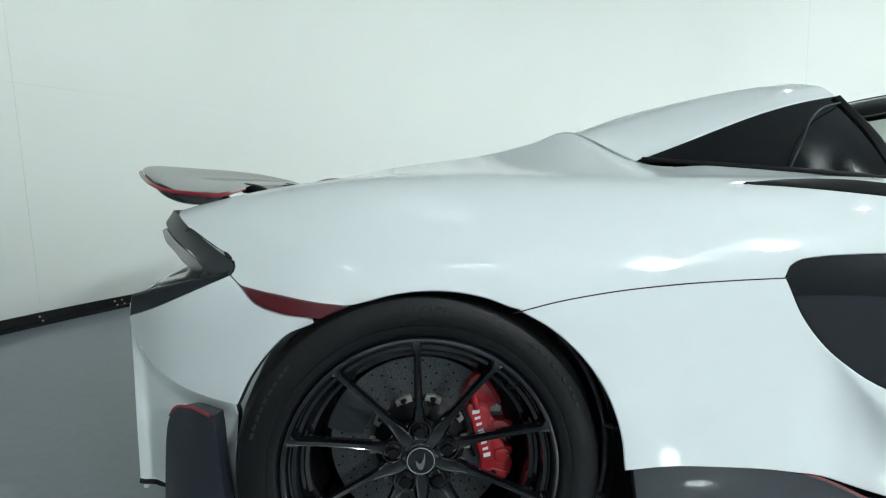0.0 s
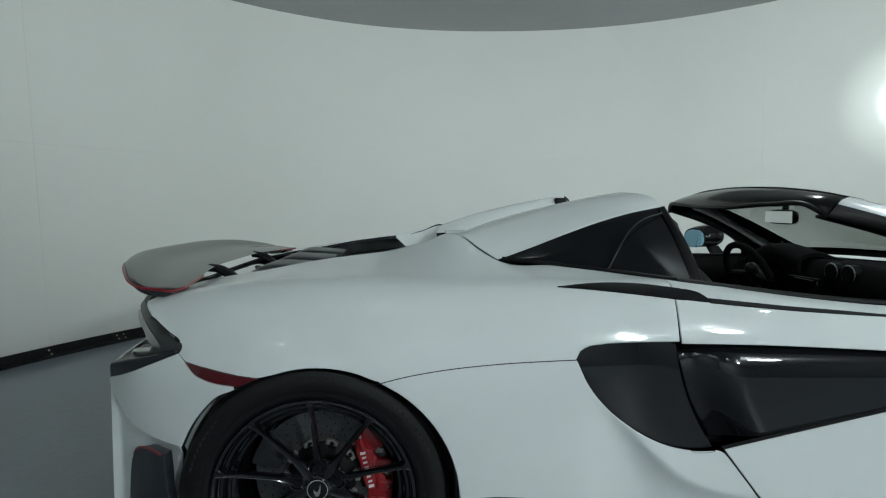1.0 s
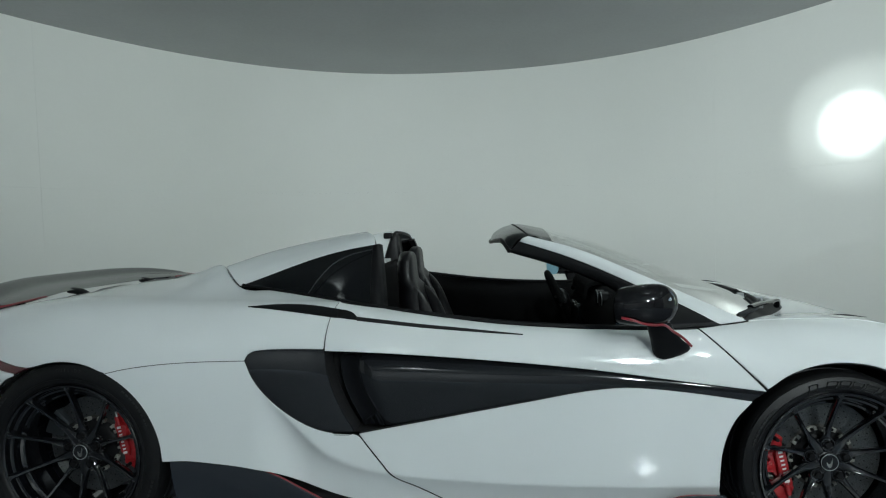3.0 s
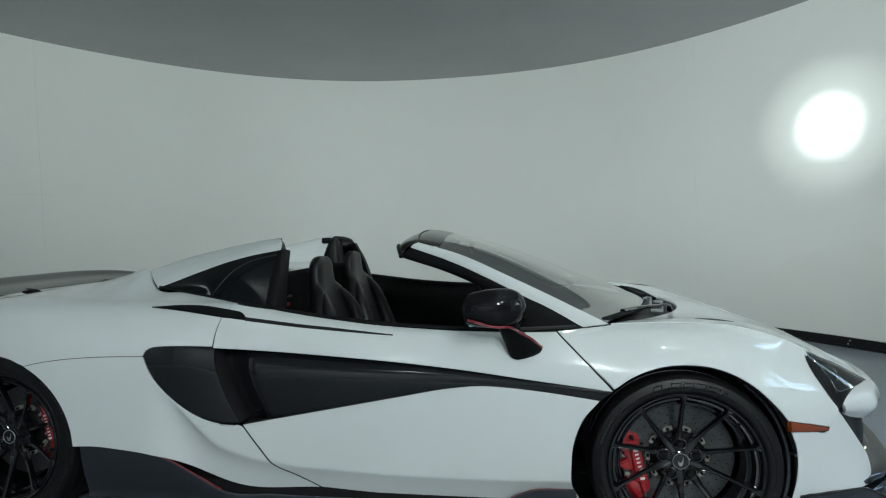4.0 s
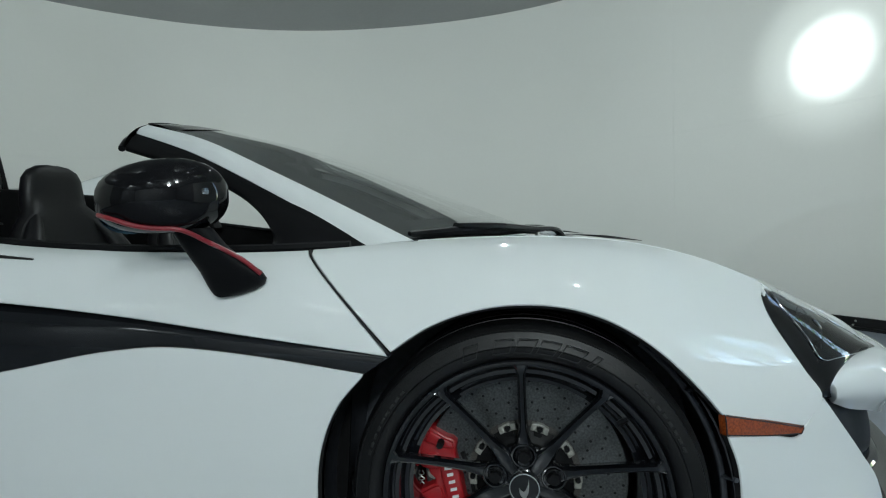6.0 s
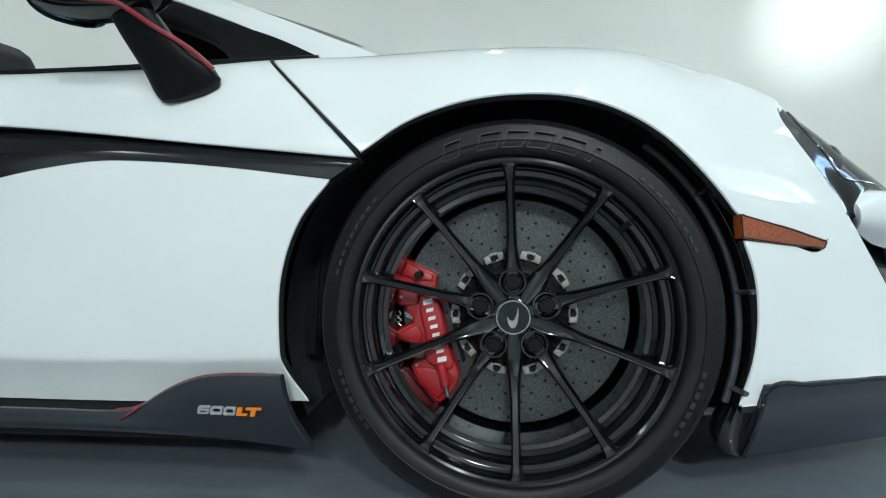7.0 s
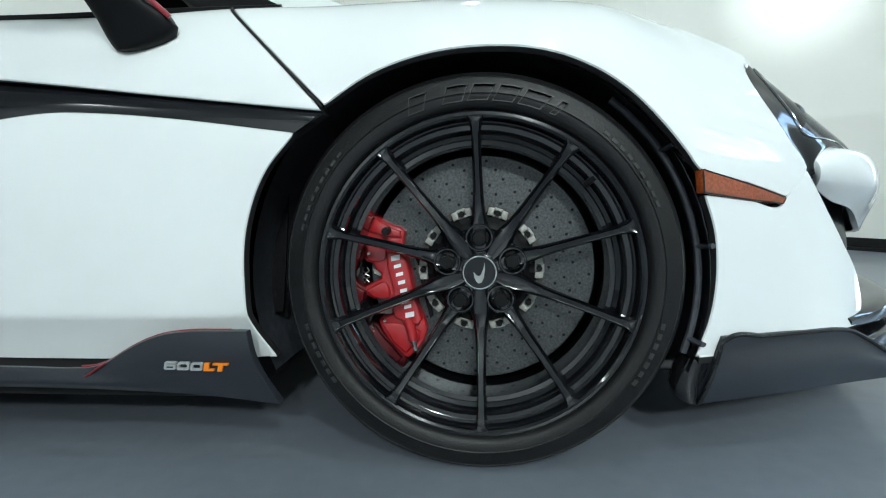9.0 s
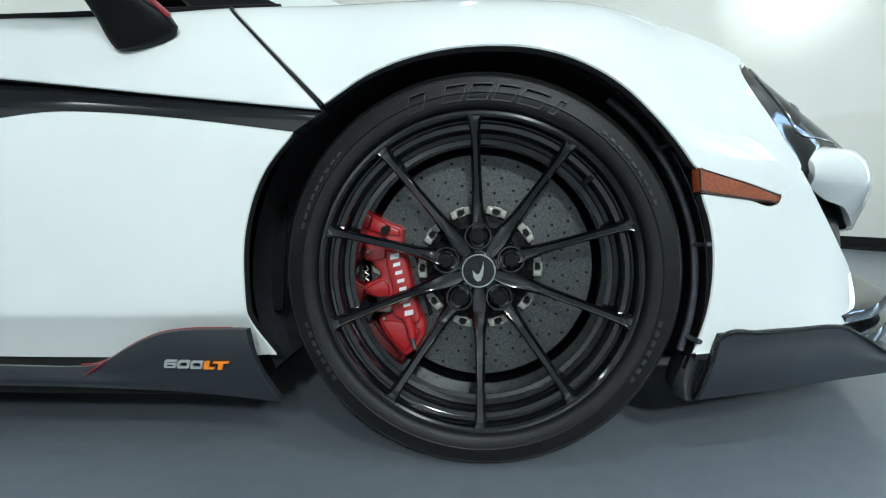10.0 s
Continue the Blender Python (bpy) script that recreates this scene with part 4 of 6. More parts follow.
# bonnet
HOOD = [[(2.462, -0.744, 0.7845), (2.6, -0.738, 0.788), (2.75, -0.722, 0.784), (2.9, -0.708, 0.767), (3.05, -0.698, 0.724), (3.136, -0.692, 0.684), (3.19, -0.648, 0.652), (3.238, -0.60, 0.626), (3.285, -0.558, 0.608), (3.335, -0.518, 0.586), (3.385, -0.478, 0.560), (3.43, -0.458, 0.533), (3.47, -0.457, 0.506)],
        [(2.54, -0.66, 0.780), (2.72, -0.63, 0.781), (2.9, -0.60, 0.763), (3.05, -0.58, 0.728), (3.17, -0.54, 0.684), (3.29, -0.47, 0.626), (3.39, -0.42, 0.573), (3.508, -0.38, 0.501)],
        [(2.66, -0.52, 0.769), (2.8, -0.50, 0.768), (2.95, -0.47, 0.752), (3.1, -0.44, 0.716), (3.23, -0.41, 0.667), (3.36, -0.37, 0.602), (3.47, -0.33, 0.545), (3.545, -0.28, 0.495)],
        [(2.81, -0.28, 0.762), (2.93, -0.27, 0.755), (3.06, -0.25, 0.731), (3.18, -0.24, 0.69), (3.30, -0.22, 0.641), (3.41, -0.20, 0.585), (3.51, -0.18, 0.531), (3.585, -0.15, 0.489)],
        [(2.87, 0, 0.763), (2.98, 0, 0.752), (3.1, 0, 0.722), (3.21, 0, 0.682), (3.33, 0, 0.633), (3.43, 0, 0.58), (3.53, 0, 0.528), (3.605, 0, 0.488)]]
V = skin(mirrored(HOOD), 60, 60)
v, f = sheet(V, (0, 0, 1), 0.012)
link("bonnet", v, f, PAINT, car, "glossy white sculpted bonnet")
rod("bonnet_seam", [(2.78, -0.655, 0.7865), (2.86, -0.64, 0.778), (2.93, -0.632, 0.768)], [0.0006, 0.003, 0.0006], GAP, car, mirror=True)

# nose: white roll of the bumper, dark mouth under it, splitter tray
V = skin(mirrored([[(3.247, -0.730, 0.498), (3.259, -0.729, 0.482), (3.266, -0.719, 0.460), (3.268, -0.700, 0.443)], [(3.282, -0.693, 0.514), (3.318, -0.692, 0.503), (3.338, -0.682, 0.458), (3.322, -0.655, 0.418)],
                   [(3.345, -0.622, 0.519), (3.393, -0.634, 0.503), (3.415, -0.630, 0.450), (3.385, -0.606, 0.400)], [(3.420, -0.532, 0.514), (3.462, -0.532, 0.499), (3.487, -0.522, 0.446), (3.462, -0.503, 0.364)],
                   [(3.474, -0.445, 0.506), (3.522, -0.43, 0.490), (3.549, -0.42, 0.446), (3.522, -0.405, 0.340)], [(3.565, -0.22, 0.493), (3.607, -0.215, 0.473), (3.622, -0.21, 0.425), (3.592, -0.2, 0.325)],
                   [(3.605, 0, 0.488), (3.65, 0, 0.465), (3.66, 0, 0.42), (3.625, 0, 0.32)]]), 16, 70)
v, f = sheet(V, (1, 0, 0), 0.012)
link("front_bumper", v, f, PAINT, car, "white rounded nose of the front bumper")
V = skin(mirrored([[(3.218, -0.742, 0.50), (3.262, -0.705, 0.38), (3.312, -0.66, 0.2)], [(3.335, -0.60, 0.44), (3.37, -0.58, 0.30), (3.36, -0.57, 0.15)], [(3.46, -0.44, 0.41), (3.48, -0.43, 0.28), (3.44, -0.40, 0.14)], [(3.59, 0, 0.39), (3.59, 0, 0.28), (3.54, 0, 0.14)]]), 12, 40)
v, f = sheet(V, (1, 0, 0), 0.01)
link("front_intake", v, f, SATIN, car, "black mouth under the nose")
for z, dx in ((0.285, -0.07), (0.215, 0.012), (0.165, 0.02)):
    V = skin(mirrored([[(3.29, -0.70, z), (3.32 + dx, -0.715, z - 0.012), (3.322 + dx, -0.705, z - 0.03)], [(3.36, -0.57, z), (3.455 + dx, -0.605, z - 0.012), (3.455 + dx, -0.595, z - 0.03)],
                       [(3.44, -0.40, z), (3.555 + dx, -0.44, z - 0.012), (3.555 + dx, -0.43, z - 0.03)], [(3.52, 0, z), (3.66 + dx, 0, z - 0.012), (3.655 + dx, 0, z - 0.03)]]), 8, 40)
    v, f = sheet(V, (0.3, 0, 1), 0.02)
    link("front_blade", v, f, CARBON, car, "glossy black aero blade under the nose")
bm = bmesh.new()
box(bm, 2.98, 3.5, -0.66, 0.66, 0.09, 0.12, 0.008)
part("splitter_tray", bm, SKIRT, car, "dark carbon splitter tray")
# splitter end plates with a glossy rolled top edge
plate_top = [(3.060, -0.838, 0.2065), (3.135, -0.808, 0.2035), (3.21, -0.775, 0.2005), (3.285, -0.738, 0.196), (3.318, -0.72, 0.190), (3.36, -0.697, 0.170), (3.43, -0.660, 0.128)]
plate_top = [(x, y - 0.013, z) for x, y, z in plate_top]
V = skin([[(3.024, -0.838, 0.097), (3.12, -0.812, 0.100), (3.213, -0.775, 0.0995), (3.32, -0.72, 0.094), (3.44, -0.655, 0.085)],
          [(3.036, -0.848, 0.135), (3.125, -0.82, 0.136), (3.216, -0.783, 0.135), (3.322, -0.729, 0.129), (3.438, -0.662, 0.102)],
          [(3.050, -0.846, 0.175), (3.13, -0.818, 0.173), (3.216, -0.782, 0.170), (3.318, -0.73, 0.161), (3.434, -0.664, 0.116)], plate_top], 40, 12)
V[:, :, 1] -= 0.010 * (1 - smooth01((np.linspace(0, 1, 12)[None, :] - 0.45) / 0.55))
for side, ob in zip((1, -1), both("splitter_end_plate", V, (0, -1, 0), SKIRT, car, "dark carbon end plate of the splitter", 0.012)):
    front_edge = [tuple(p) for p in V[0, 0:10:3] + np.array((-0.001, -0.001, 0))]
    v, f = tube([(x, side * y, z) for x, y, z in front_edge + [(3.056, -0.852, 0.200), (3.066, -0.850, 0.2070)]] + [(x, side * (y - 0.001), z + 0.001) for x, y, z in plate_top[1:]], 0.0042, 8, 1.0, 110)
    fixed("edge_lip", (v, f), CARBON, ob, "glossy black rolled edge")

# headlamps: dark housing, projector, clear lens in a black border
T, Fp = (3.141, -0.702, 0.676), (3.475, -0.457, 0.507)


def lip(x, z):
    return tuple(body(x, level(x, np.array(z))) + np.array((0.003, 0.006, 0)))


crown = (3.166, -0.670, 0.665)
corner = [lip(3.134, 0.658), (3.141, -0.709, 0.667), (3.152, -0.688, 0.668), crown]
left = corner[::-1] + [lip(x, z) for x, z in ((3.132, 0.644), (3.135, 0.626), (3.144, 0.602), (3.160, 0.572), (3.189, 0.524), (3.221, 0.475))] + [(3.238, -0.734, 0.462)]
right = [crown, (3.19, -0.652, 0.650), (3.238, -0.604, 0.624), (3.285, -0.562, 0.606), (3.335, -0.522, 0.584), (3.385, -0.482, 0.558), (3.43, -0.46, 0.531), Fp, (3.418, -0.536, 0.513), (3.343, -0.626, 0.518), (3.281, -0.697, 0.513), (3.249, -0.731, 0.496), (3.238, -0.734, 0.462)]
L, R = curve(left, 33), curve(right, 33)
u, v = np.linspace(0, 1, 33)[:, None, None], np.linspace(0, 1, 25)[None, :, None]
flat = L[:, None] * (1 - v) + R[:, None] * v
bulge = 4 * v * (1 - v) * np.sin(np.pi * u) ** 0.7
# the glass follows one smooth rounded surface through the lamp's outline
outward = np.array((0.6, -0.65, 0.45)) / np.linalg.norm((0.6, -0.65, 0.45))
across = np.cross(outward, (0, 0, 1.0))
across /= np.linalg.norm(across)
upward = np.cross(across, outward)


def terms(points):
    p, q = points @ across, points @ upward
    p, q = p - (R @ across).mean(), q - (R @ upward).mean()
    return np.stack([np.ones_like(p), p, q, p * p, p * q, q * q], axis=-1)


rims = np.concatenate([L, R])
weights = np.linalg.lstsq(terms(rims), rims @ outward, rcond=None)[0]
height = terms(flat) @ weights
off = flat @ outward - height
off = off * (1 - 4 * v[..., 0] * (1 - v[..., 0])) ** 2
lens = flat + outward * (height + off + 0.010 * bulge[..., 0] - flat @ outward)[..., None]
inner = lens - outward * (0.05 * bulge)
U0, U1, V0, V1 = 3, 22, 4, 23
rim = np.concatenate([lens[U0:U1, V0], lens[U1, V0:V1], lens[U1:U0:-1, V1], lens[U0, V1:V0:-1], lens[U0:U0 + 1, V0]])
rim = np.array([rim[(np.arange(-3, 4) + i) % (len(rim) - 1)].mean(0) for i in range(len(rim))]) + np.array((0.6, -0.65, 0.45)) * 0.002
for s in (-1, 1):
    flip = np.array((1, -s, 1))

    def turned(f):
        return f if s < 0 else [q[::-1] for q in f]

    lampthing = new("headlamp")
    lampthing.parent = car
    lampthing["label"] = "dark headlamp with a clear lens"
    v, f = sheet(inner - np.array((0.003, -0.003, 0.002)), (0.5, -1, 0.5), 0.0)
    link("housing", v * flip, turned(f), GAP, lampthing, "glossy black lamp housing")
    v, f = sheet(lens[U0:U1 + 1, V0:V1 + 1], (0.5, -1, 0.5), 0.0)
    link("lens", v * flip, turned(f), CLEAR, lampthing, "clear lens")
    for piece in (lens[:, :V0 + 1], lens[:, V1:], lens[:U0 + 1, V0:V1 + 1], lens[U1:, V0:V1 + 1]):
        v, f = sheet(piece, (0.5, -1, 0.5), 0.0)
        link("lens_border", v * flip, turned(f), LAMPBLACK, lampthing, "glossy black border of the lens")
    v, f = tube([tuple(p) for p in rim], 0.0011, 6, 1.0, 160)
    fixed("lens_rim", (v * flip, f), CHROME, lampthing, "thin bright rim")
    # painted corner that rounds the lamp's upper end
    v, f = sheet(skin([[T, (3.150, -0.682, 0.6755), crown], corner], 10, 6), (0.5, -1, 0.5), 0.004)
    link("lamp_corner", v * flip, turned(f), PAINT, lampthing, "white rounded corner")
    bm = bmesh.new()
    bmesh.ops.create_uvsphere(bm, u_segments=24, v_segments=16, radius=0.034, matrix=pose(3.245, s * 0.635, 0.573))
    part("projector", bm, TINT, lampthing, "dark glass projector")
    ring = [(3.250 + 0.045 * (0.55 * math.cos(t) - 0.35 * math.sin(t)), s * (0.648 - 0.045 * (0.75 * math.cos(t) + 0.25 * math.sin(t))), 0.582 + 0.045 * 0.9 * math.sin(t)) for t in np.linspace(0.6, 5.2, 16)]
    rod("bezel_ring", ring, 0.0013, CHROME, lampthing, "thin bright ring", n=60)

# tail: dark lamp frame, paler lamp band, grey shelf, wing
edge0 = [tuple(body(x, level(x, np.array(z))) + np.array((-0.003, 0.004, 0))) for x, z in ((-0.342, 0.738), (-0.331, 0.752), (-0.336, 0.768), (-0.367, 0.785), (-0.417, 0.814), (-0.476, 0.850))] + [(-0.53, -0.63, 0.853), (-0.56, -0.45, 0.846), (-0.575, 0, 0.838)]
bend_out = [(-0.562, -0.604, 0.812), (-0.52, -0.668, 0.801), (-0.47, -0.740, 0.783), (-0.420, -0.808, 0.764), (-0.402, -0.834, 0.748), (-0.418, -0.815, 0.727), (-0.47, -0.760, 0.708), (-0.52, -0.705, 0.694), (-0.574, -0.640, 0.683)]
bend_mid = [(-0.572, -0.600, 0.806), (-0.535, -0.664, 0.791), (-0.488, -0.732, 0.773), (-0.446, -0.798, 0.757), (-0.432, -0.816, 0.747), (-0.444, -0.800, 0.733), (-0.49, -0.748, 0.716), (-0.536, -0.698, 0.703), (-0.580, -0.636, 0.692)]
bend_in = [(-0.566, -0.592, 0.796), (-0.530, -0.646, 0.780), (-0.490, -0.708, 0.766), (-0.456, -0.766, 0.753), (-0.448, -0.780, 0.747), (-0.455, -0.770, 0.738), (-0.496, -0.724, 0.722), (-0.538, -0.680, 0.709), (-0.576, -0.628, 0.697)]
shift = [(0, 0, 0), (-0.006, 0.004, -0.003), (-0.006, 0.004, -0.003), (-0.004, 0.003, -0.002)] + [(0, 0, 0)] * 5
bend_out, bend_mid, bend_in = ([tuple(np.add(p, d)) for p, d in zip(rail, shift)] for rail in (bend_out, bend_mid, bend_in))
edge1 = [(-0.392, -0.836, 0.720), (-0.400, -0.836, 0.738)] + [(x, y, z + 0.006) for x, y, z in bend_out[4:0:-1]] + [(-0.560, -0.606, 0.824), (-0.578, -0.45, 0.828), (-0.59, 0, 0.822)]
both("tail_frame", skin([edge0, edge1], 50, 8), (-1, -1, 0.3), GREY, car, "dark grey tail lamp frame", 0.012)
both("tail_lamp", skin([bend_out, bend_mid, bend_in], 60, 12), (-1, -1, 0.3), SMOKE, car, "smoked boomerang tail lamp", 0.01)
recess = [(-0.50 + 0.02 * math.cos(k), -0.62, 0.80 - 0.0125 * k) for k in range(9)]
both("tail_recess", skin([bend_in, [((a[0] + b[0]) / 2, (a[1] + b[1]) / 2 + 0.01, (a[2] + b[2]) / 2) for a, b in zip(bend_in, recess)], recess], 40, 10), (-1, -1, 0.3), SATIN, car, "dark recess behind the tail lamp", 0.0)
ledge = [tuple(body(x, level(x, np.array(z))) + np.array((0, 0.004, 0.001))) for x, z in ((-0.345, 0.738), (-0.42, 0.707), (-0.52, 0.666), (-0.608, 0.634))]
V = skin([ledge, [(-0.352, -0.866, 0.744), (-0.424, -0.846, 0.728), (-0.505, -0.808, 0.708), (-0.566, -0.775, 0.690)],
          [(-0.385, -0.842, 0.737), (-0.435, -0.818, 0.722), (-0.515, -0.765, 0.702), (-0.580, -0.725, 0.686)],
          [(-0.405, -0.825, 0.728), (-0.465, -0.760, 0.708), (-0.525, -0.70, 0.692), (-0.59, -0.62, 0.680)], [(-0.45, -0.60, 0.725), (-0.50, -0.58, 0.705), (-0.55, -0.55, 0.69), (-0.61, -0.5, 0.678)]], 24, 22)
both("tail_shelf", V, (0, -0.5, 1), GREY, car, "grey shelf under the tail lamp", 0.012)
V = skin(mirrored([[(-0.606, -0.706, 0.632), (-0.606, -0.710, 0.55), (-0.612, -0.714, 0.40), (-0.611, -0.718, 0.25)], [(-0.66, -0.55, 0.655), (-0.67, -0.55, 0.55), (-0.66, -0.54, 0.40), (-0.62, -0.53, 0.25)], [(-0.69, 0, 0.67), (-0.70, 0, 0.55), (-0.69, 0, 0.40), (-0.66, 0, 0.25)]]), 20, 40)
v, f = sheet(V, (-1, 0, 0), 0.01)
link("rear_bumper", v, f, PAINT, car, "white rear bumper")
# black winglets on the rear bumper with red tops
wl = [[(-0.528, -0.80, 0.20), (-0.49, -0.835, 0.20), (-0.40, -0.868, 0.20), (-0.368, -0.875, 0.20)], [(-0.505, -0.822, 0.36), (-0.47, -0.848, 0.36), (-0.40, -0.878, 0.36), (-0.377, -0.882, 0.36)],
      [(-0.486, -0.838, 0.45), (-0.45, -0.86, 0.455), (-0.41, -0.882, 0.455), (-0.378, -0.89, 0.45)], [(-0.466, -0.845, 0.485), (-0.44, -0.862, 0.491), (-0.41, -0.88, 0.489), (-0.382, -0.89, 0.480)]]
both("rear_winglet", skin(wl, 14, 16) + np.array((0, -0.012, 0)), (0, -1, 0), SKIRT, car, "black winglet at the rear wheel", 0.03)
rod("winglet_stripe", [(-0.482, -0.845, 0.465), (-0.462, -0.862, 0.488), (-0.43, -0.88, 0.494), (-0.384, -0.905, 0.484)], 0.003, RED, car, "red edge stripe", mirror=True)

# wing
# the blade's rear edge sweeps forward and down towards the tips
WING = []
for x, y, z, deep in ((-0.394, -0.744, 0.886, 0.7), (-0.385, -0.725, 0.888, 1.0), (-0.388, -0.67, 0.891, 1.25), (-0.397, -0.60, 0.894, 1.3), (-0.412, -0.50, 0.897, 1.2), (-0.440, -0.34, 0.903, 1.0), (-0.450, -0.2, 0.905, 1.0), (-0.452, 0, 0.905, 1.0)):
    a = np.array((x, y, z))
    b = np.array((-0.726 + 0.194 * (abs(y) / 0.72) ** 2.8, y, 0.9634 - 0.051 * (abs(y) / 0.72) ** 3.9)) if y > -0.73 else np.array((-0.492, -0.742, 0.898))
    b = a + (b - a) * 0.955 + np.array((0, 0, -0.003))
    WING.append([tuple(a + (b - a) * k + np.array((0, 0, h * deep))) for k, h in ((0, 0), (0.2, -0.022), (0.6, -0.029), (0.9, -0.016), (0.99, -0.002), (1.0, 0.0015), (0.6, -0.004), (0.2, 0.001))])
rails = mirrored(WING)
closed = np.array([curve(r + [r[0]], 33)[:-1] for r in rails])
k = np.linspace(0, 1, len(closed))
secs = spline(np.column_stack([k, closed.reshape(len(closed), -1)]), np.linspace(0, 1, 61)).reshape(61, 32, 3)
wing = fixed("rear_wing", loft(secs), WINGSKIN, car, "glossy carbon rear wing with red edges", 50)
rear = [(-0.7205 + 0.194 * (y / 0.72) ** 2.8, -y - 0.003, 0.9575 - 0.049 * (y / 0.72) ** 3.9) for y in (0.48, 0.54, 0.60, 0.66, 0.71)]
rod("wing_stripe", rear + [(-0.489, -0.744, 0.897), (-0.44, -0.747, 0.890), (-0.398, -0.746, 0.885), (-0.384, -0.727, 0.887), (-0.386, -0.67, 0.890), (-0.395, -0.60, 0.893), (-0.410, -0.50, 0.896)], [0.001] + [0.0044] * 12, RED, wing, "red edge stripe", mirror=True, n=70)
for y in (-0.27, 0.27):
    rod("wing_post", [(-0.475, y, 0.898), (-0.44, y, 0.892), (-0.395, y, 0.865), (-0.365, y, 0.835)], 0.036, SATIN, wing, "black wing post", squash=0.4, sides=12)
for y in (-0.63, 0.63):
    rod("wing_post", [(-0.435, y, 0.888), (-0.42, y, 0.872), (-0.395, y, 0.845)], 0.034, SATIN, wing, squash=0.4, sides=12)

# door mirrors: the rear face is cut towards the driver
for s in (-1, 1):
    secs = []
    for k in np.linspace(-1, 1, 22):
        q = max(1e-3, 1 - abs(k) ** 2.3) ** 0.47 if k > 0 else 1 - 0.15 * abs(k) ** 2.4
        back = (1 - k) / 2
        c = ring_section((0.062 + 0.010 * back) * q, 0.070 * q, 2.35, 24)
        x = 2.045 + 0.106 * k + 0.036 * back
        yy = s * (0.945 + 0.022 * (1 - k * k))
        zz = 0.8755 + 0.003 * k
        secs.append([(x - s * a * 0.6 * back, yy + a, zz + b - 0.012 * (1 if b < 0 else 0) * (b / 0.07) ** 2 * -0.6) for a, b in c])
    mir = fixed("door_mirror", loft(secs), SHELL, car, "glossy black door mirror with a red stripe")
    v, f = tube([(1.957, s * 1.020, 0.847), (1.99, s * 1.032, 0.840), (2.03, s * 1.022, 0.826), (2.06, s * 1.012, 0.821), (2.09, s * 1.0, 0.819), (2.13, s * 0.962, 0.792), (2.172, s * 0.938, 0.763), (2.202, s * 0.922, 0.733)], 0.0036, 8, 1.2)
    fixed("stripe", (v, f), RED, mir, "red stripe")
    arm = []
    for zt, xa, xb, yc in ((0.82, 2.050, 2.125, 0.952), (0.79, 2.060, 2.142, 0.940), (0.755, 2.072, 2.172, 0.922), (0.738, 2.077, 2.196, 0.912), (0.724, 2.081, 2.203, 0.907), (0.712, 2.084, 2.196, 0.902), (0.701, 2.089, 2.176, 0.898), (0.693, 2.096, 2.150, 0.896), (0.690, 2.105, 2.130, 0.895)):
        ring = ring_section((xb - xa) / 2, 0.022, 2.6, 24)
        arm.append([((xa + xb) / 2 + a, s * yc + b, zt) for a, b in ring])
    fixed("stalk", loft(arm), SATIN, mir, "black stalk foot on the door")
    bm = bmesh.new()
    bm.faces.new([bm.verts.new((1.971 - s * a * 0.6, s * 0.945 + a, 0.867 + b)) for a, b in ring_section(0.056, 0.054, 2.6, 28)])
    part("mirror_glass", bm, MIRROR, mir, "blue-tinted mirror glass")

# skirts
low = curve([(0.43, 0.10), (0.8, 0.11), (1.2, 0.120), (1.6, 0.132), (1.85, 0.135), (2.03, 0.132), (2.16, 0.127), (2.25, 0.120), (2.338, 0.110)], 140)
high = curve([(0.402, 0.350), (0.56, 0.340), (0.75, 0.308), (0.91, 0.232), (1.0, 0.188), (1.2, 0.182), (1.6, 0.180), (1.9, 0.178), (1.99, 0.177), (2.03, 0.179), (2.055, 0.187), (2.085, 0.204), (2.118, 0.2205), (2.155, 0.233), (2.196, 0.2385), (2.25, 0.2395), (2.300, 0.2395)], 140)
k = np.linspace(0, 1, 12)[None, :, None]
G = low[:, None] * (1 - k) + high[:, None] * k
G[..., 0] -= 0.006 * np.sin(np.pi * k[..., 0]) * smooth01((G[..., 0] - 2.1) / 0.2)
rise = np.linspace(0, 1, 12)[None, :]
V = np.stack([G[..., 0], -(0.905 + 0.028 * np.sin(rise * 1.9) + 0.011 * np.exp(-((G[..., 1] - 0.150 + 0.06 * np.clip(G[..., 0] - 2.02, 0, 1)) / 0.012) ** 2) * (1 - smooth01((G[..., 0] - 2.0) / 0.24))) + 0 * G[..., 0], G[..., 1]], -1)
both("side_skirt", V + np.array((0, -0.004, 0)), (0, -1, 0), SKIRT, car, "dark carbon side skirt with a raised front fin", 0.012)
for a, b, rad in ((0, 46, 0.0035), (117, 139, 0.0022)):
    rod("skirt_stripe", [tuple(p) for p in V[a:b:2, -1] + np.array((0, 0.004, 0.001))], rad, RED, car, "red edge stripe", mirror=True, n=60)
rod("skirt_stripe", [(2.018, -0.9405, 0.1640), (2.030, -0.942, 0.1705), (2.045, -0.9415, 0.1800), (2.058, -0.940, 0.1885)], [0.0012, 0.0020, 0.0016], RED, car, "red edge stripe", mirror=True)
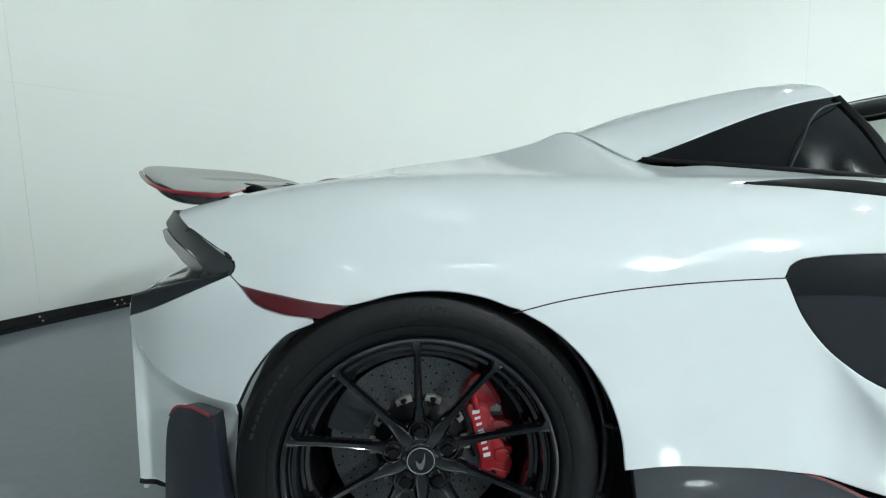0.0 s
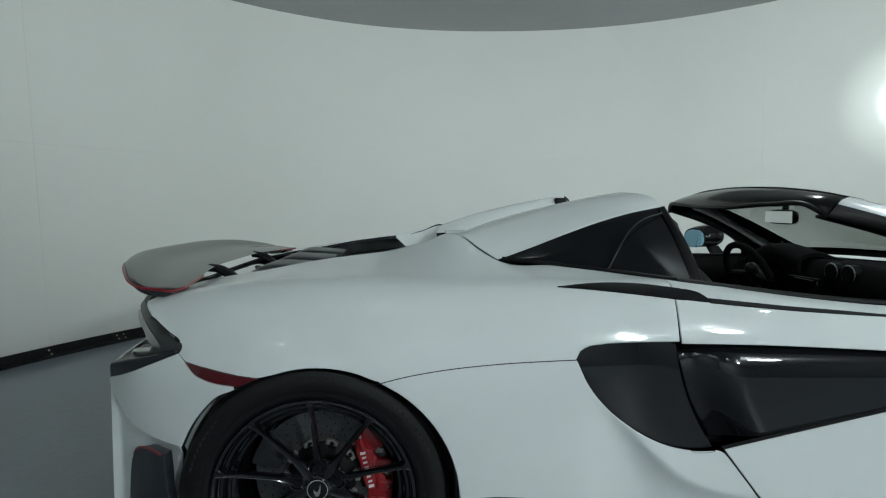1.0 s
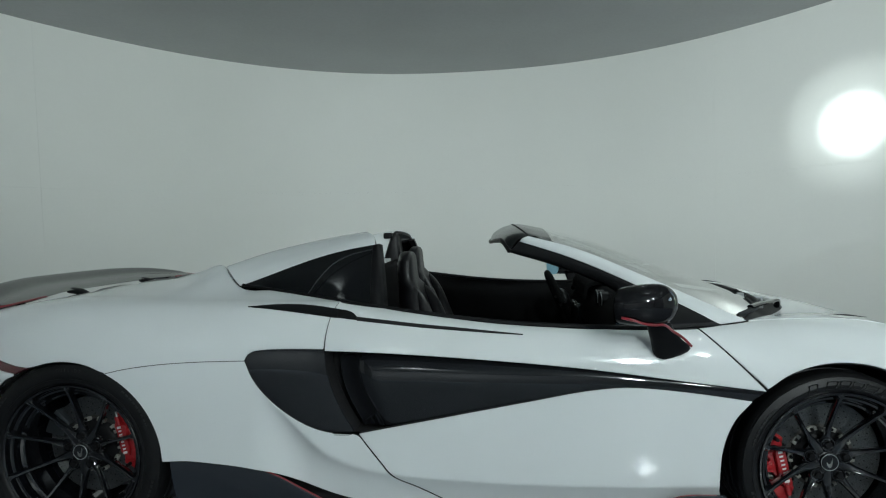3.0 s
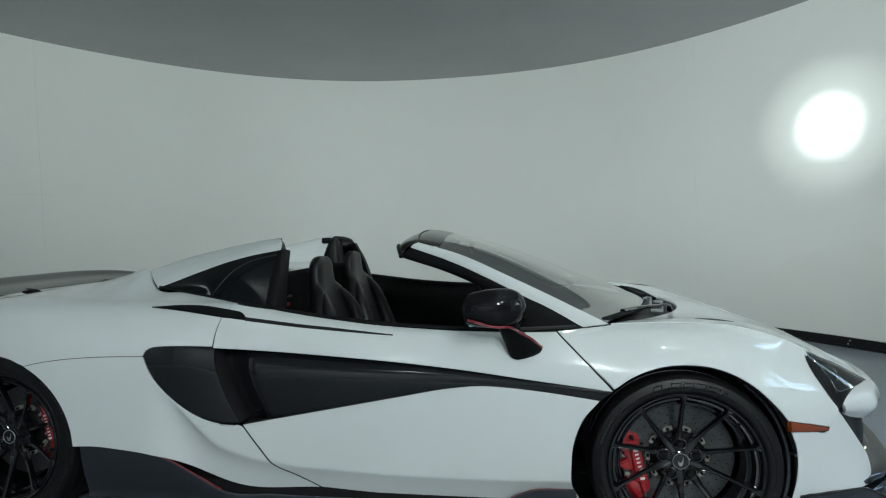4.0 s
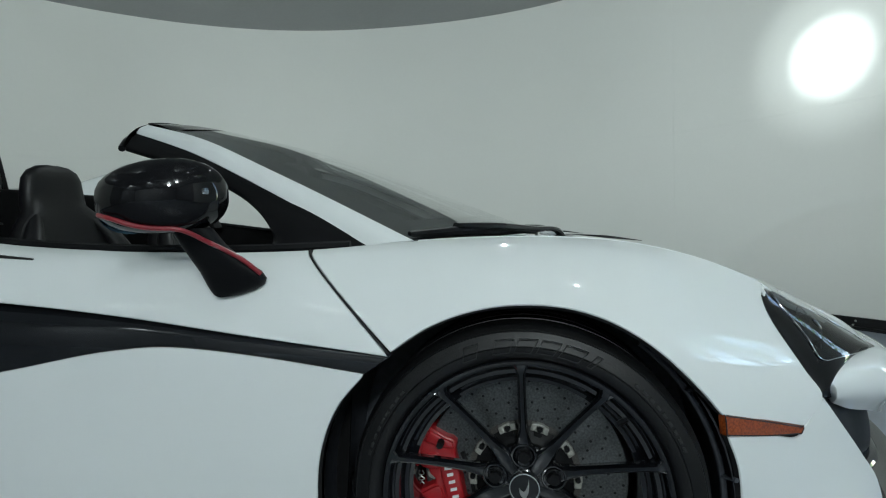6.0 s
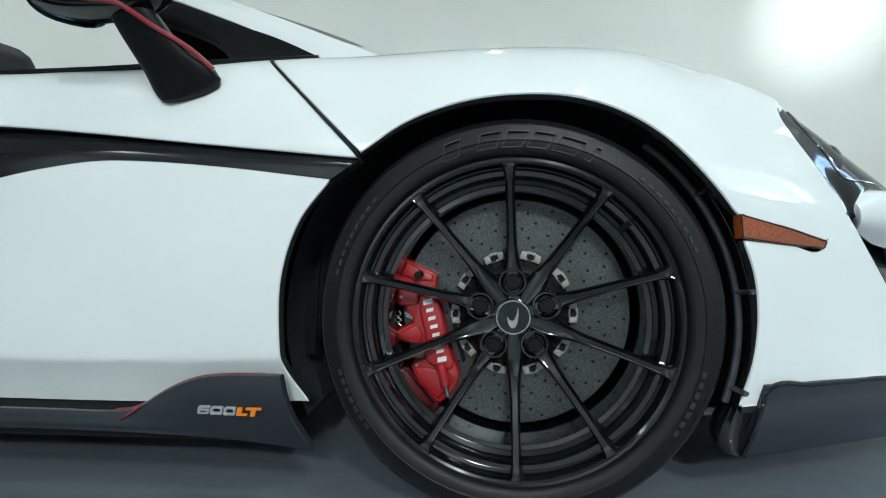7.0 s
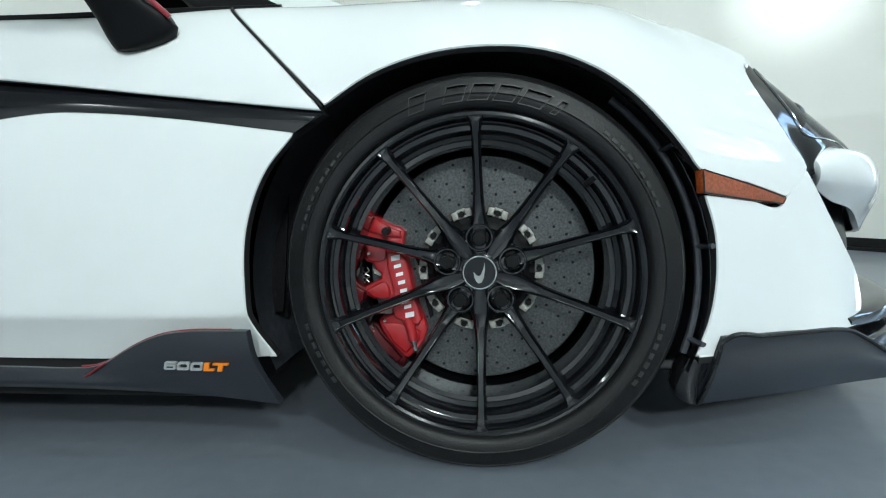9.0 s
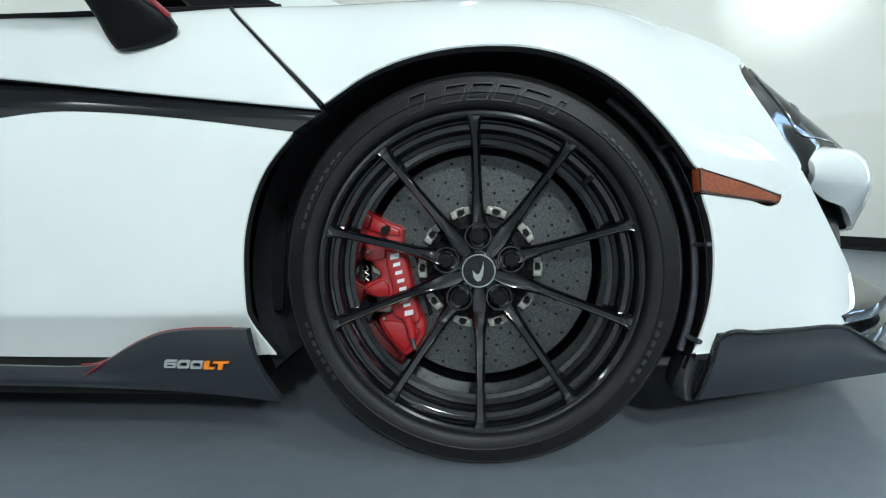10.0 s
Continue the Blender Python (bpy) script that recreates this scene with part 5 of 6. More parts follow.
# badge on the fin: three silver characters and two orange ones
def ring_bar(name, x0, z0, w, h, t, slant, y, thick, mat, parent, label):
    """A slanted hollow bar in the x-z plane with walls t wide."""
    bm = bmesh.new()
    loops = []
    for q in (0, t):
        c = [(q, q + 0.002), (q + 0.002, q), (w - q - 0.002, q), (w - q, q + 0.002), (w - q, h - q - 0.002), (w - q - 0.002, h - q), (q + 0.002, h - q), (q, h - q - 0.002)]
        for d in (0.0, thick):
            loops.append([bm.verts.new((x0 + a + slant * b, y + d, z0 + b)) for a, b in c])
    o0, o1, i0, i1 = loops
    for k in range(8):
        m = (k + 1) % 8
        for a, b in ((o0, i0), (o0, o1), (i0, i1)):
            bm.faces.new((a[k], a[m], b[m], b[k]))
    return part(name, bm, mat, parent, label, False)


for k in (1, 2):
    ring_bar("badge_bar", 2.1575 + 0.0225 * k, 0.1775 - 0.0007 * k, 0.0205, 0.0135, 0.0036, 0.22, -0.9395, 0.004, SILVER, car, "silver character of the badge")
six = [(0.0, 0.002), (0.002, 0.0), (0.0185, 0.0), (0.0205, 0.002), (0.0205, 0.0085), (0.0045, 0.0085), (0.0045, 0.0103), (0.0205, 0.0103), (0.0205, 0.0135), (0.002, 0.0135), (0.0, 0.0115)]
plate("badge_bar", [(2.1575 + a + 0.22 * b, 0.1775 + b) for a, b in six], SILVER, car, "silver character of the badge", -0.9395, 0.004, smooth=False)
plate("badge_slot", [(2.1575 + a + 0.22 * b, 0.1775 + b) for a, b in ((0.005, 0.0032), (0.016, 0.0032), (0.016, 0.0055), (0.005, 0.0055))], SKIRT, car, "", -0.9400, 0.001, smooth=False)
for outline in ([(2.2255, 0.1755), (2.2435, 0.1755), (2.2443, 0.1790), (2.2345, 0.1790), (2.2370, 0.1890), (2.2280, 0.1890)],
                [(2.2490, 0.1750), (2.2570, 0.1750), (2.2595, 0.1850), (2.2680, 0.1850), (2.2688, 0.1886), (2.2425, 0.1886), (2.2417, 0.1850), (2.2515, 0.1850)]):
    plate("badge_bar", outline, ORANGE, car, "orange character of the badge", -0.9395, 0.004, smooth=False)

# underbody
# glossy foot that closes the arch behind the end plate
for s in (-1, 1):
    secs = []
    for z, x0, x1 in ((0.095, 3.006, 3.030), (0.104, 2.990, 3.034), (0.125, 2.984, 3.040), (0.150, 2.990, 3.046), (0.172, 3.002, 3.048)):
        secs.append([((x0 + x1) / 2 + a, s * 0.822 + b, z) for a, b in ring_section((x1 - x0) / 2, 0.024, 3, 16)])
    fixed("arch_foot", loft(secs), CARBON, car, "glossy black foot of the arch liner")
bm = bmesh.new()
box(bm, -0.5, 3.3, -0.5, 0.5, 0.10, 0.22, 0.01)
box(bm, 0.46, 2.26, -0.86, 0.86, 0.10, 0.20, 0.01)
part("underbody", bm, GAP, car, "black floor pan")
for x, z, r, y_in in ((REAR[0], REAR[1], REAR[2] + 0.012, 0.55), (FRONT[0], FRONT[1], FRONT[2] + 0.012, 0.58)):
    for s in (-1, 1):
        a = np.radians(np.linspace(-24, 204, 40))
        V = np.array([[(x + q * math.cos(t), s * y, z + q * math.sin(t)) for y, q in ((0.875, r - 0.006), (0.86, r), (0.75, r + 0.01), (y_in, r), (y_in, 0.02))] for t in a])
        v, f = V.reshape(-1, 3), grid_faces(40, 5)
        liner = link("arch_liner", v, f, LINER, car, "black wheel arch liner")
        ridge = [(x + (r - 0.014) * math.cos(t), s * 0.845, z + (r - 0.014) * math.sin(t)) for t in np.radians(np.linspace(-20, 52, 14))]
        v, f = tube(ridge, 0.006, 8, 1.0, 50)
        fixed("liner_ridge", (v, f), LINER, liner)
        # cross ribs between the ridge and the outer lip
        for t in np.radians((-16, 8, 34)):
            v, f = tube([(x + q * math.cos(t), s * (0.845 + (q - r + 0.014) * 1.6), z + q * math.sin(t)) for q in (r - 0.014, r - 0.008, r + 0.002)], 0.006, 8, 0.7)
            fixed("liner_rib", (v, f), LINER, liner)


# ---- the wheels ----
WORN = material("worn_rubber_lettering", (0.009, 0.009, 0.0095), 0.55)
FADED = material("raised_rubber", (0.016, 0.0165, 0.0175), 0.4, grain=0.2, scale=60)
DISC_LAND = material("browned_disc_land", (0.055, 0.050, 0.046), 0.6, metal=0.2, grain=0.5, scale=300, bump=0.2, bump_scale=500)
ALLOY = material("bare_alloy", (0.33, 0.33, 0.30), 0.45, metal=0.35, grain=0.2, scale=200)


def wheel(x, y, z, R, rim, side, disc, cal0, cal1, small=None, turn=0.0, dish=0.0, width=0.24, word="", face=0.006):
    """A wheel that faces -y (side -1) or +y; rim: radius of the rim's lip; cal0, cal1: angles of the caliper."""
    w = new("wheel")
    w.parent = car
    w["label"] = "black ten-spoke wheel with a low tyre"
    w.matrix_world = pose(x, y, z) @ (Matrix.Diagonal((1, -1, 1, 1)) if side > 0 else Matrix.Identity(4))
    prof = [(rim - 0.006, width - 0.02), (rim + 0.02, width), (R - 0.03, width + 0.003), (R - 0.006, width - 0.012)]
    for g in (0.82, 0.6, 0.4, 0.2):
        yy = -0.01 + width * g
        prof += [(R, yy + 0.006), (R - 0.007, yy + 0.004), (R - 0.007, yy - 0.004), (R, yy - 0.006)]
    prof += [(R - 0.001, -0.002), (R - 0.004, -0.014), (R - 0.011, -0.024), (R - 0.0125, -0.0235), (R - 0.0135, -0.0265), (R - 0.03, -0.0325), (rim + 0.026, -0.0345), (rim + 0.0245, -0.0335), (rim + 0.0235, -0.035), (rim + 0.012, -0.034), (rim + 0.003, -0.028), (rim + 0.001, -0.018)]
    v, f = lathe([(r, q - dish) for r, q in prof], 180)
    v[:, 2] = np.maximum(v[:, 2], 0.001 - z)
    fixed("tyre", (v, f), RUBBER, w, "black low-profile tyre with raised lettering", 45)
    # rim: rolled lip, groove and two stepped ledges down to the barrel
    prof = [(rim + 0.002, -0.018), (rim + 0.0015, -0.0285), (rim - 0.0015, -0.0325), (rim - 0.006, -0.033), (rim - 0.0095, -0.0305), (rim - 0.0115, -0.022), (rim - 0.0135, -0.0125), (rim - 0.0175, -0.0095), (rim - 0.0195, -0.0125),
            (rim - 0.0265, -0.0115), (rim - 0.0285, -0.004), (rim - 0.032, 0.010), (rim - 0.0385, 0.0145), (rim - 0.0405, 0.0125), (rim - 0.0475, 0.0145), (rim - 0.0495, 0.028), (rim - 0.050, 0.10), (rim - 0.042, width - 0.03)]
    v, f = lathe([(r, q - dish * min(1, max(0, (0.1 - q) / 0.1))) for r, q in prof], 144)
    fixed("rim", (v, f), RIM, w, "gloss black rim with stepped ledges", 30)
    # spokes: flat-topped blades that flare into the lip and sweep back to the hub
    end = rim - 0.007
    rr = np.concatenate([[0.028, 0.045, 0.062, 0.078, 0.092, 0.11], np.linspace(0.13, end - 0.03, 6), [end - 0.02, end - 0.012, end - 0.006, end]])
    hw = np.interp(rr, [0.028, 0.05, 0.070, 0.088, 0.115, rim * 0.7, end - 0.024, end - 0.014, end - 0.006, end], [0.012, 0.0190, 0.0175, 0.0125, 0.0092, 0.0076, 0.0074, 0.0088, 0.0125, 0.019])
    yf = face + (-0.0325 - dish - face) * np.clip((rr - 0.075) / (end - 0.085), 0, 1) ** 1.35
    dp = np.interp(rr, [0.028, 0.08, 0.12, end - 0.04, end - 0.012, end], [0.030, 0.024, 0.020, 0.022, 0.018, 0.010])
    secs = [[(-a, r, b + 0.0075), (-a * 0.78, r, b + 0.0025), (-a * 0.60, r, b), (-a * 0.42, r, b + 0.0012), (a * 0.42, r, b + 0.0012), (a * 0.60, r, b), (a * 0.78, r, b + 0.0025), (a, r, b + 0.0075), (a * 0.8, r, b + d), (-a * 0.8, r, b + d)] for r, a, b, d in zip(rr, hw, yf, dp)]
    S, F = loft(secs)
    S = S[:, (0, 2, 1)]
    for k in range(10):
        a = radians(36 * k + turn)
        c, q = math.cos(a), math.sin(a)
        P = np.column_stack([S[:, 0] * c - S[:, 2] * q, S[:, 1], S[:, 0] * q + S[:, 2] * c])
        fixed("spoke", (P, F), RIM, w, angle=26)
    v, f = lathe([(0.001, -0.002), (0.026, -0.002), (0.031, 0.001), (0.040, 0.005), (0.056, 0.0075), (0.068, 0.0085), (0.074, 0.014), (0.0745, 0.024), (0.073, 0.032), (0.001, 0.034)], 60)
    fixed("hub", (v + (0, face, 0), f), RIM, w)
    v, f = lathe([(0.0005, -0.010), (0.0262, -0.010), (0.0285, -0.0075), (0.029, 0.002)], 48)
    cap = fixed("centre_cap", (v + (0, face, 0), f), CARBON, w, "black centre cap with a silver mark")
    v, f = lathe([(0.0262, -0.0102), (0.0272, -0.0114), (0.0284, -0.0102)], 48)
    fixed("cap_ring", (v + (0, face, 0), f), GREYMETAL, cap, "bright ring")
    mark = [(-0.0100, 0.0015), (-0.0092, -0.008), (-0.0060, -0.0145), (-0.002, -0.0178), (0.003, -0.0165), (0.007, -0.008), (0.0088, 0.004), (0.0085, 0.017), (0.006, 0.006), (0.002, -0.0035), (-0.002, -0.0062), (-0.006, -0.0035)]
    plate("cap_mark", mark, STEEL, cap, "silver mark", face - 0.0115, 0.002, smooth=False)
    for k in range(5):
        a = radians(90 + 72 * k + turn)
        nx, nz = 0.0575 * math.cos(a), 0.0575 * math.sin(a)
        v, f = lathe([(0.0255, 0.010), (0.0245, 0.0015), (0.0225, -0.0012), (0.0200, -0.001), (0.0180, 0.003), (0.0172, 0.0065), (0.001, 0.0065)], 32)
        fixed("lug_seat", (v + (nx, face, nz), f), RIM, w)
        v, f = lathe([(0.0165, 0.0066), (0.0160, 0.002), (0.0140, 0.0005), (0.0105, 0.0005), (0.0085, -0.0075), (0.006, -0.0085), (0.0055, -0.004), (0.0005, -0.004)], 6 * 4)
        bolt = fixed("wheel_bolt", (v + (nx, face, nz), f), SATIN, w, "black wheel bolt", angle=25)
        bm = bmesh.new()
        bmesh.ops.create_cone(bm, cap_ends=True, segments=6, radius1=0.0125, radius2=0.0115, depth=0.012, matrix=pose(nx, face - 0.003, nz, 90, 12 * k, 0))
        part("bolt_head", bm, SATIN, bolt, angle=25)
    va = radians(40)
    rod("valve", [((rim - 0.020) * math.cos(va), -0.012 - dish, (rim - 0.020) * math.sin(va)), ((rim - 0.040) * math.cos(va), -0.006, (rim - 0.040) * math.sin(va))], [0.0045, 0.0055, 0.0045], SATIN, w, sides=12)
    # brake disc, bell, bobbins, drillings
    v, f = lathe([(0.098, 0.118), (0.098, 0.084), (disc - 0.0015, 0.084), (disc, 0.0855), (disc, 0.118), (0.098, 0.118)], 100)
    d = fixed("brake_disc", (v, f), DISC, w, "drilled grey ceramic brake disc", 30)
    v, f = lathe([(0.098, 0.0838), (0.109, 0.0835), (0.1105, 0.0838)], 80)
    fixed("disc_land", (v, f), DISC_LAND, d, "browned inner land of the disc")
    v, f = lathe([(0.03, 0.064), (0.075, 0.067), (0.084, 0.074), (0.090, 0.078), (0.0985, 0.0815), (0.0985, 0.119)], 60)
    fixed("disc_bell", (v, f), SATIN, d)
    for k in range(10):
        m = pose(0, 0, 0, 0, -36 * k - 18, 0)
        bm = bmesh.new()
        for x0, x1, z0, z1, y0 in ((-0.0175, -0.0065, 0.0945, 0.1085, 0.071), (0.0065, 0.0175, 0.0945, 0.1085, 0.071), (-0.008, 0.008, 0.1045, 0.1100, 0.0725), (-0.008, 0.008, 0.0935, 0.0975, 0.0725)):
            box(bm, x0, x1, y0, 0.086, z0, z1, 0.0016)
        for vert in bm.verts:
            vert.co.z -= 0.10 - math.sqrt(max(0, 0.01 - vert.co.x ** 2))
        bmesh.ops.transform(bm, matrix=m, verts=bm.verts[:])
        part("bobbin", bm, ALLOY, d, "bare metal bobbin clip", angle=25)
        bm = bmesh.new()
        bmesh.ops.create_cone(bm, cap_ends=True, segments=16, radius1=0.0056, radius2=0.0050, depth=0.010, matrix=pose(0, 0.071, 0.101, 90, 0, 0))
        bmesh.ops.create_cone(bm, cap_ends=True, segments=16, radius1=0.0085, radius2=0.0085, depth=0.004, matrix=pose(0, 0.076, 0.090, 90, 0, 0))
        bmesh.ops.transform(bm, matrix=m, verts=bm.verts[:])
        part("bobbin_bolt", bm, SATIN, d, angle=25)
    hv, hf = [], []
    for k in range(20):
        for j in range(6):
            a = radians(18 * k + (j % 3) * 5.5 + (3 if j > 2 else 0))
            r = 0.118 + (disc - 0.128) * j / 5
            base = len(hv)
            hv += [(r * math.cos(a) + 0.0027 * math.cos(t), 0.0835, r * math.sin(a) + 0.0027 * math.sin(t)) for t in np.linspace(0, 2 * np.pi, 9)[:-1]]
            hf.append(tuple(range(base, base + 8)))
    tagged(link("drilling", hv, hf, HOLE, d, smooth=False), kind="stuff")
    # back plate and hub carrier
    v, f = lathe([(0.02, 0.13), (disc - 0.02, 0.13), (disc - 0.02, 0.14), (0.02, 0.14)], 40)
    fixed("back_plate", (v, f), GAP, w)
    # caliper: body between two arcs, with bosses
    def arc_block(r0, r1, a0, a1, y0, y1, bevel, n=12):
        bm = bmesh.new()
        A = [radians(t) for t in np.linspace(a0, a1, n)]
        ring = [(r1 * math.cos(t), r1 * math.sin(t)) for t in A] + [(r0 * math.cos(t), r0 * math.sin(t)) for t in A[::-1]]
        f0 = bm.faces.new([bm.verts.new((p[0], y0, p[1])) for p in ring])
        r = bmesh.ops.extrude_face_region(bm, geom=[f0])
        bmesh.ops.translate(bm, vec=(0, y1 - y0, 0), verts=[v for v in r["geom"] if isinstance(v, bmesh.types.BMVert)])
        sharp = [e for e in bm.edges if len(e.link_faces) == 2 and e.calc_face_angle(0) > 0.6]
        bmesh.ops.bevel(bm, geom=sharp, offset=bevel, segments=2, affect="EDGES", profile=0.5)
        return bm
    # the caliper is drawn for the front wheel and turned round the hub for the rear one
    mid = radians((cal0 + cal1) / 2 - 185)
    q = disc / 0.197

    def caliper_piece(outline, y0, y1, bevel, smooth=0):
        pts = curve(list(outline) + [outline[0]], smooth)[:-1] if smooth else outline
        bm = bmesh.new()
        f0 = bm.faces.new([bm.verts.new((q * (u * math.cos(mid) - v * math.sin(mid)), y0, q * (u * math.sin(mid) + v * math.cos(mid)))) for u, v in pts])
        r = bmesh.ops.extrude_face_region(bm, geom=[f0])
        bmesh.ops.translate(bm, vec=(0, y1 - y0, 0), verts=[v for v in r["geom"] if isinstance(v, bmesh.types.BMVert)])
        if bevel:
            sharp = [e for e in bm.edges if len(e.link_faces) == 2 and e.calc_face_angle(0) > 0.9 and abs(e.verts[0].co.y - y0) < 1e-5 and abs(e.verts[1].co.y - y0) < 1e-5]
            bmesh.ops.bevel(bm, geom=sharp, offset=bevel, segments=3, affect="EDGES", profile=0.5)
        return bm
    body_line = [(-0.185, 0.099), (-0.170, 0.090), (-0.149, 0.079), (-0.139, 0.077), (-0.130, 0.069), (-0.133, 0.050), (-0.128, 0.024), (-0.121, -0.003), (-0.116, -0.034), (-0.110, -0.062), (-0.101, -0.085), (-0.095, -0.105), (-0.101, -0.124), (-0.115, -0.145),
                 (-0.131, -0.157), (-0.140, -0.155), (-0.153, -0.141), (-0.167, -0.124), (-0.178, -0.105), (-0.183, -0.089), (-0.176, -0.082), (-0.158, -0.078), (-0.156, -0.066), (-0.165, -0.051), (-0.172, -0.047), (-0.190, -0.051), (-0.206, -0.042), (-0.210, -0.031),
                 (-0.191, -0.021), (-0.176, -0.014), (-0.175, -0.006), (-0.186, 0.004), (-0.188, 0.013), (-0.200, 0.016), (-0.207, 0.024), (-0.201, 0.038), (-0.205, 0.055), (-0.200, 0.076)]
    cal = part("caliper", caliper_piece(body_line, 0.062, 0.15, 0.005), CALIPER, w, "red brake caliper with white lettering")
    bridge = [(-0.162, 0.036), (-0.138, 0.034), (-0.127, 0.022), (-0.120, -0.012), (-0.113, -0.051), (-0.103, -0.084), (-0.109, -0.096), (-0.130, -0.092), (-0.150, -0.083), (-0.157, -0.068), (-0.151, -0.056), (-0.154, -0.027), (-0.162, 0.007)]
    for line, yy, bev, sm in ((bridge, 0.050, 0.005, 0), ([(-0.182, 0.094), (-0.152, 0.076), (-0.137, 0.070), (-0.136, 0.058), (-0.165, 0.060), (-0.193, 0.070)], 0.056, 0.004, 0),
                              ([(-0.176, -0.092), (-0.150, -0.092), (-0.120, -0.100), (-0.108, -0.108), (-0.110, -0.124), (-0.134, -0.148), (-0.156, -0.130)], 0.057, 0.004, 0),
                              ([(-0.199, 0.046), (-0.166, 0.044), (-0.166, 0.020), (-0.196, 0.020)], 0.057, 0.003, 24), ([(-0.203, -0.034), (-0.166, -0.020), (-0.160, -0.046), (-0.188, -0.047)], 0.057, 0.003, 24)):
        part("caliper_rib", caliper_piece(line, yy, 0.07, bev, sm), CALIPER, cal)
    # row of lettering as white bars along the bridge
    for k in range(8):
        h = k / 7
        cx, cz = -0.146 + 0.022 * h, 0.024 - 0.100 * h
        hw, hh = (0.0062, 0.0030) if 0 < k < 7 else (0.0078, 0.0045)
        part("lettering_bar", caliper_piece([(cx - hw, cz - hh - 0.0015), (cx + hw, cz - hh + 0.0015), (cx + hw, cz + hh + 0.0015), (cx - hw, cz + hh - 0.0015)], 0.0492, 0.052, 0), WHITE_MARK, cal, "white bar of lettering", False)

    def cal_at(u, v):
        return q * (u * math.cos(mid) - v * math.sin(mid)), q * (u * math.sin(mid) + v * math.cos(mid))
    for u, v, rr2, mm in ((-0.160, 0.071, 0.0075, SATIN), (-0.194, 0.032, 0.0028, STEEL), (-0.170, -0.088, 0.0028, STEEL)):
        cx, cz = cal_at(u, v)
        bm = bmesh.new()
        bmesh.ops.create_cone(bm, cap_ends=True, segments=14, radius1=rr2, radius2=rr2 * 0.85, depth=0.022 if mm == SATIN else 0.006, matrix=pose(cx, 0.048 if mm == SATIN else 0.056, cz, 90, 0, 0))
        part("caliper_bolt", bm, mm, cal, angle=25)
    # bleed nipple: a red barrel along the caliper with a steel tip
    pts = [(cal_at(u, v)[0], 0.049, cal_at(u, v)[1]) for u, v in ((-0.128, -0.084), (-0.122, -0.104), (-0.119, -0.121))]
    v, f = tube(pts, 0.0088, 14)
    fixed("bleed_barrel", (v, f), CALIPER, cal)
    pts = [(cal_at(u, v)[0], 0.049, cal_at(u, v)[1]) for u, v in ((-0.119, -0.121), (-0.1175, -0.128), (-0.115, -0.140))]
    v, f = tube(pts, [0.0055, 0.004, 0.0035], 10)
    fixed("bleed_nipple", (v, f), STEEL, cal)
    # spring clip and pad ends behind the caliper's openings
    pts = [(cal_at(u, v)[0], 0.075, cal_at(u, v)[1]) for u, v in ((-0.203, 0.005), (-0.200, -0.002), (-0.206, -0.006), (-0.199, -0.012), (-0.205, -0.016), (-0.200, -0.022))]
    v, f = tube(pts, 0.0012, 6)
    fixed("pad_spring", (v, f), STEEL, cal)
    part("brake_pad", caliper_piece([(-0.158, -0.066), (-0.180, -0.064), (-0.184, -0.078), (-0.160, -0.080)], 0.070, 0.082, 0.001), ALLOY, cal, "bare metal pad end")
    part("brake_pad", caliper_piece([(-0.176, -0.004), (-0.192, 0.004), (-0.190, -0.006), (-0.178, -0.012)], 0.072, 0.084, 0.001), ALLOY, cal, "bare metal pad end")
    part("pad_backing", caliper_piece([(-0.126, 0.040), (-0.112, 0.010), (-0.104, -0.04), (-0.092, -0.09), (-0.086, -0.084), (-0.098, -0.03), (-0.108, 0.018), (-0.118, 0.044)], 0.078, 0.09, 0.001), SATIN, cal)
    if small:
        part("parking_caliper", arc_block(0.12, disc + 0.01, small[0], small[1], 0.058, 0.14, 0.006), GREY, w, "dark grey parking brake caliper")
    # raised plain shapes of the sidewall marking
    def arc_ring(r0, r1, a0, a1, slant, t, y0, y1):
        """A hollow raised bar on the sidewall, slanted along the tyre."""
        bm = bmesh.new()
        loops = []
        for e in (0.0, 1.0):
            ta = math.degrees(t / r1) * e
            c = [(a0 - ta, r0 + t * e), ((a0 + a1) / 2, r0 + t * e), (a1 + ta, r0 + t * e), (a1 + ta - slant, r1 - t * e), ((a0 + a1) / 2 - slant, r1 - t * e), (a0 - ta - slant, r1 - t * e)]
            for yy in (y0, y1):
                loops.append([bm.verts.new((r * math.cos(radians(g)), yy, r * math.sin(radians(g)))) for g, r in c])
        o0, o1, i0, i1 = loops
        for k in range(6):
            m = (k + 1) % 6
            for a, b in ((o0, i0), (o0, o1), (i0, i1)):
                bm.faces.new((a[k], a[m], b[m], b[k]))
        return bm
    if not word:
        for a0, a1 in ((112, 106.5), (100.5, 94), (92.5, 86), (84.5, 78), (76.5, 69), (66, 64)):
            part("sidewall_shape", arc_ring(rim + 0.014, R - 0.024, a0, a1, 2.2, 0.0014, -0.0366 - dish, -0.030 - dish), FADED, w, smooth=False)
    for a0, n, hh in ((205, 7, 0.006), (335, 7, 0.007), (150, 9, 0.005), (35, 9, 0.005)):
        for k in range(n):
            t = a0 + (n / 2 - 0.5 - k) * 3.2
            r1 = R - 0.028
            part("sidewall_bar", arc_block(r1 - hh, r1, t - 1.0, t + 1.0, -0.0352 - dish, -0.02 - dish, 0.0004, 4), FADED, w, smooth=False)
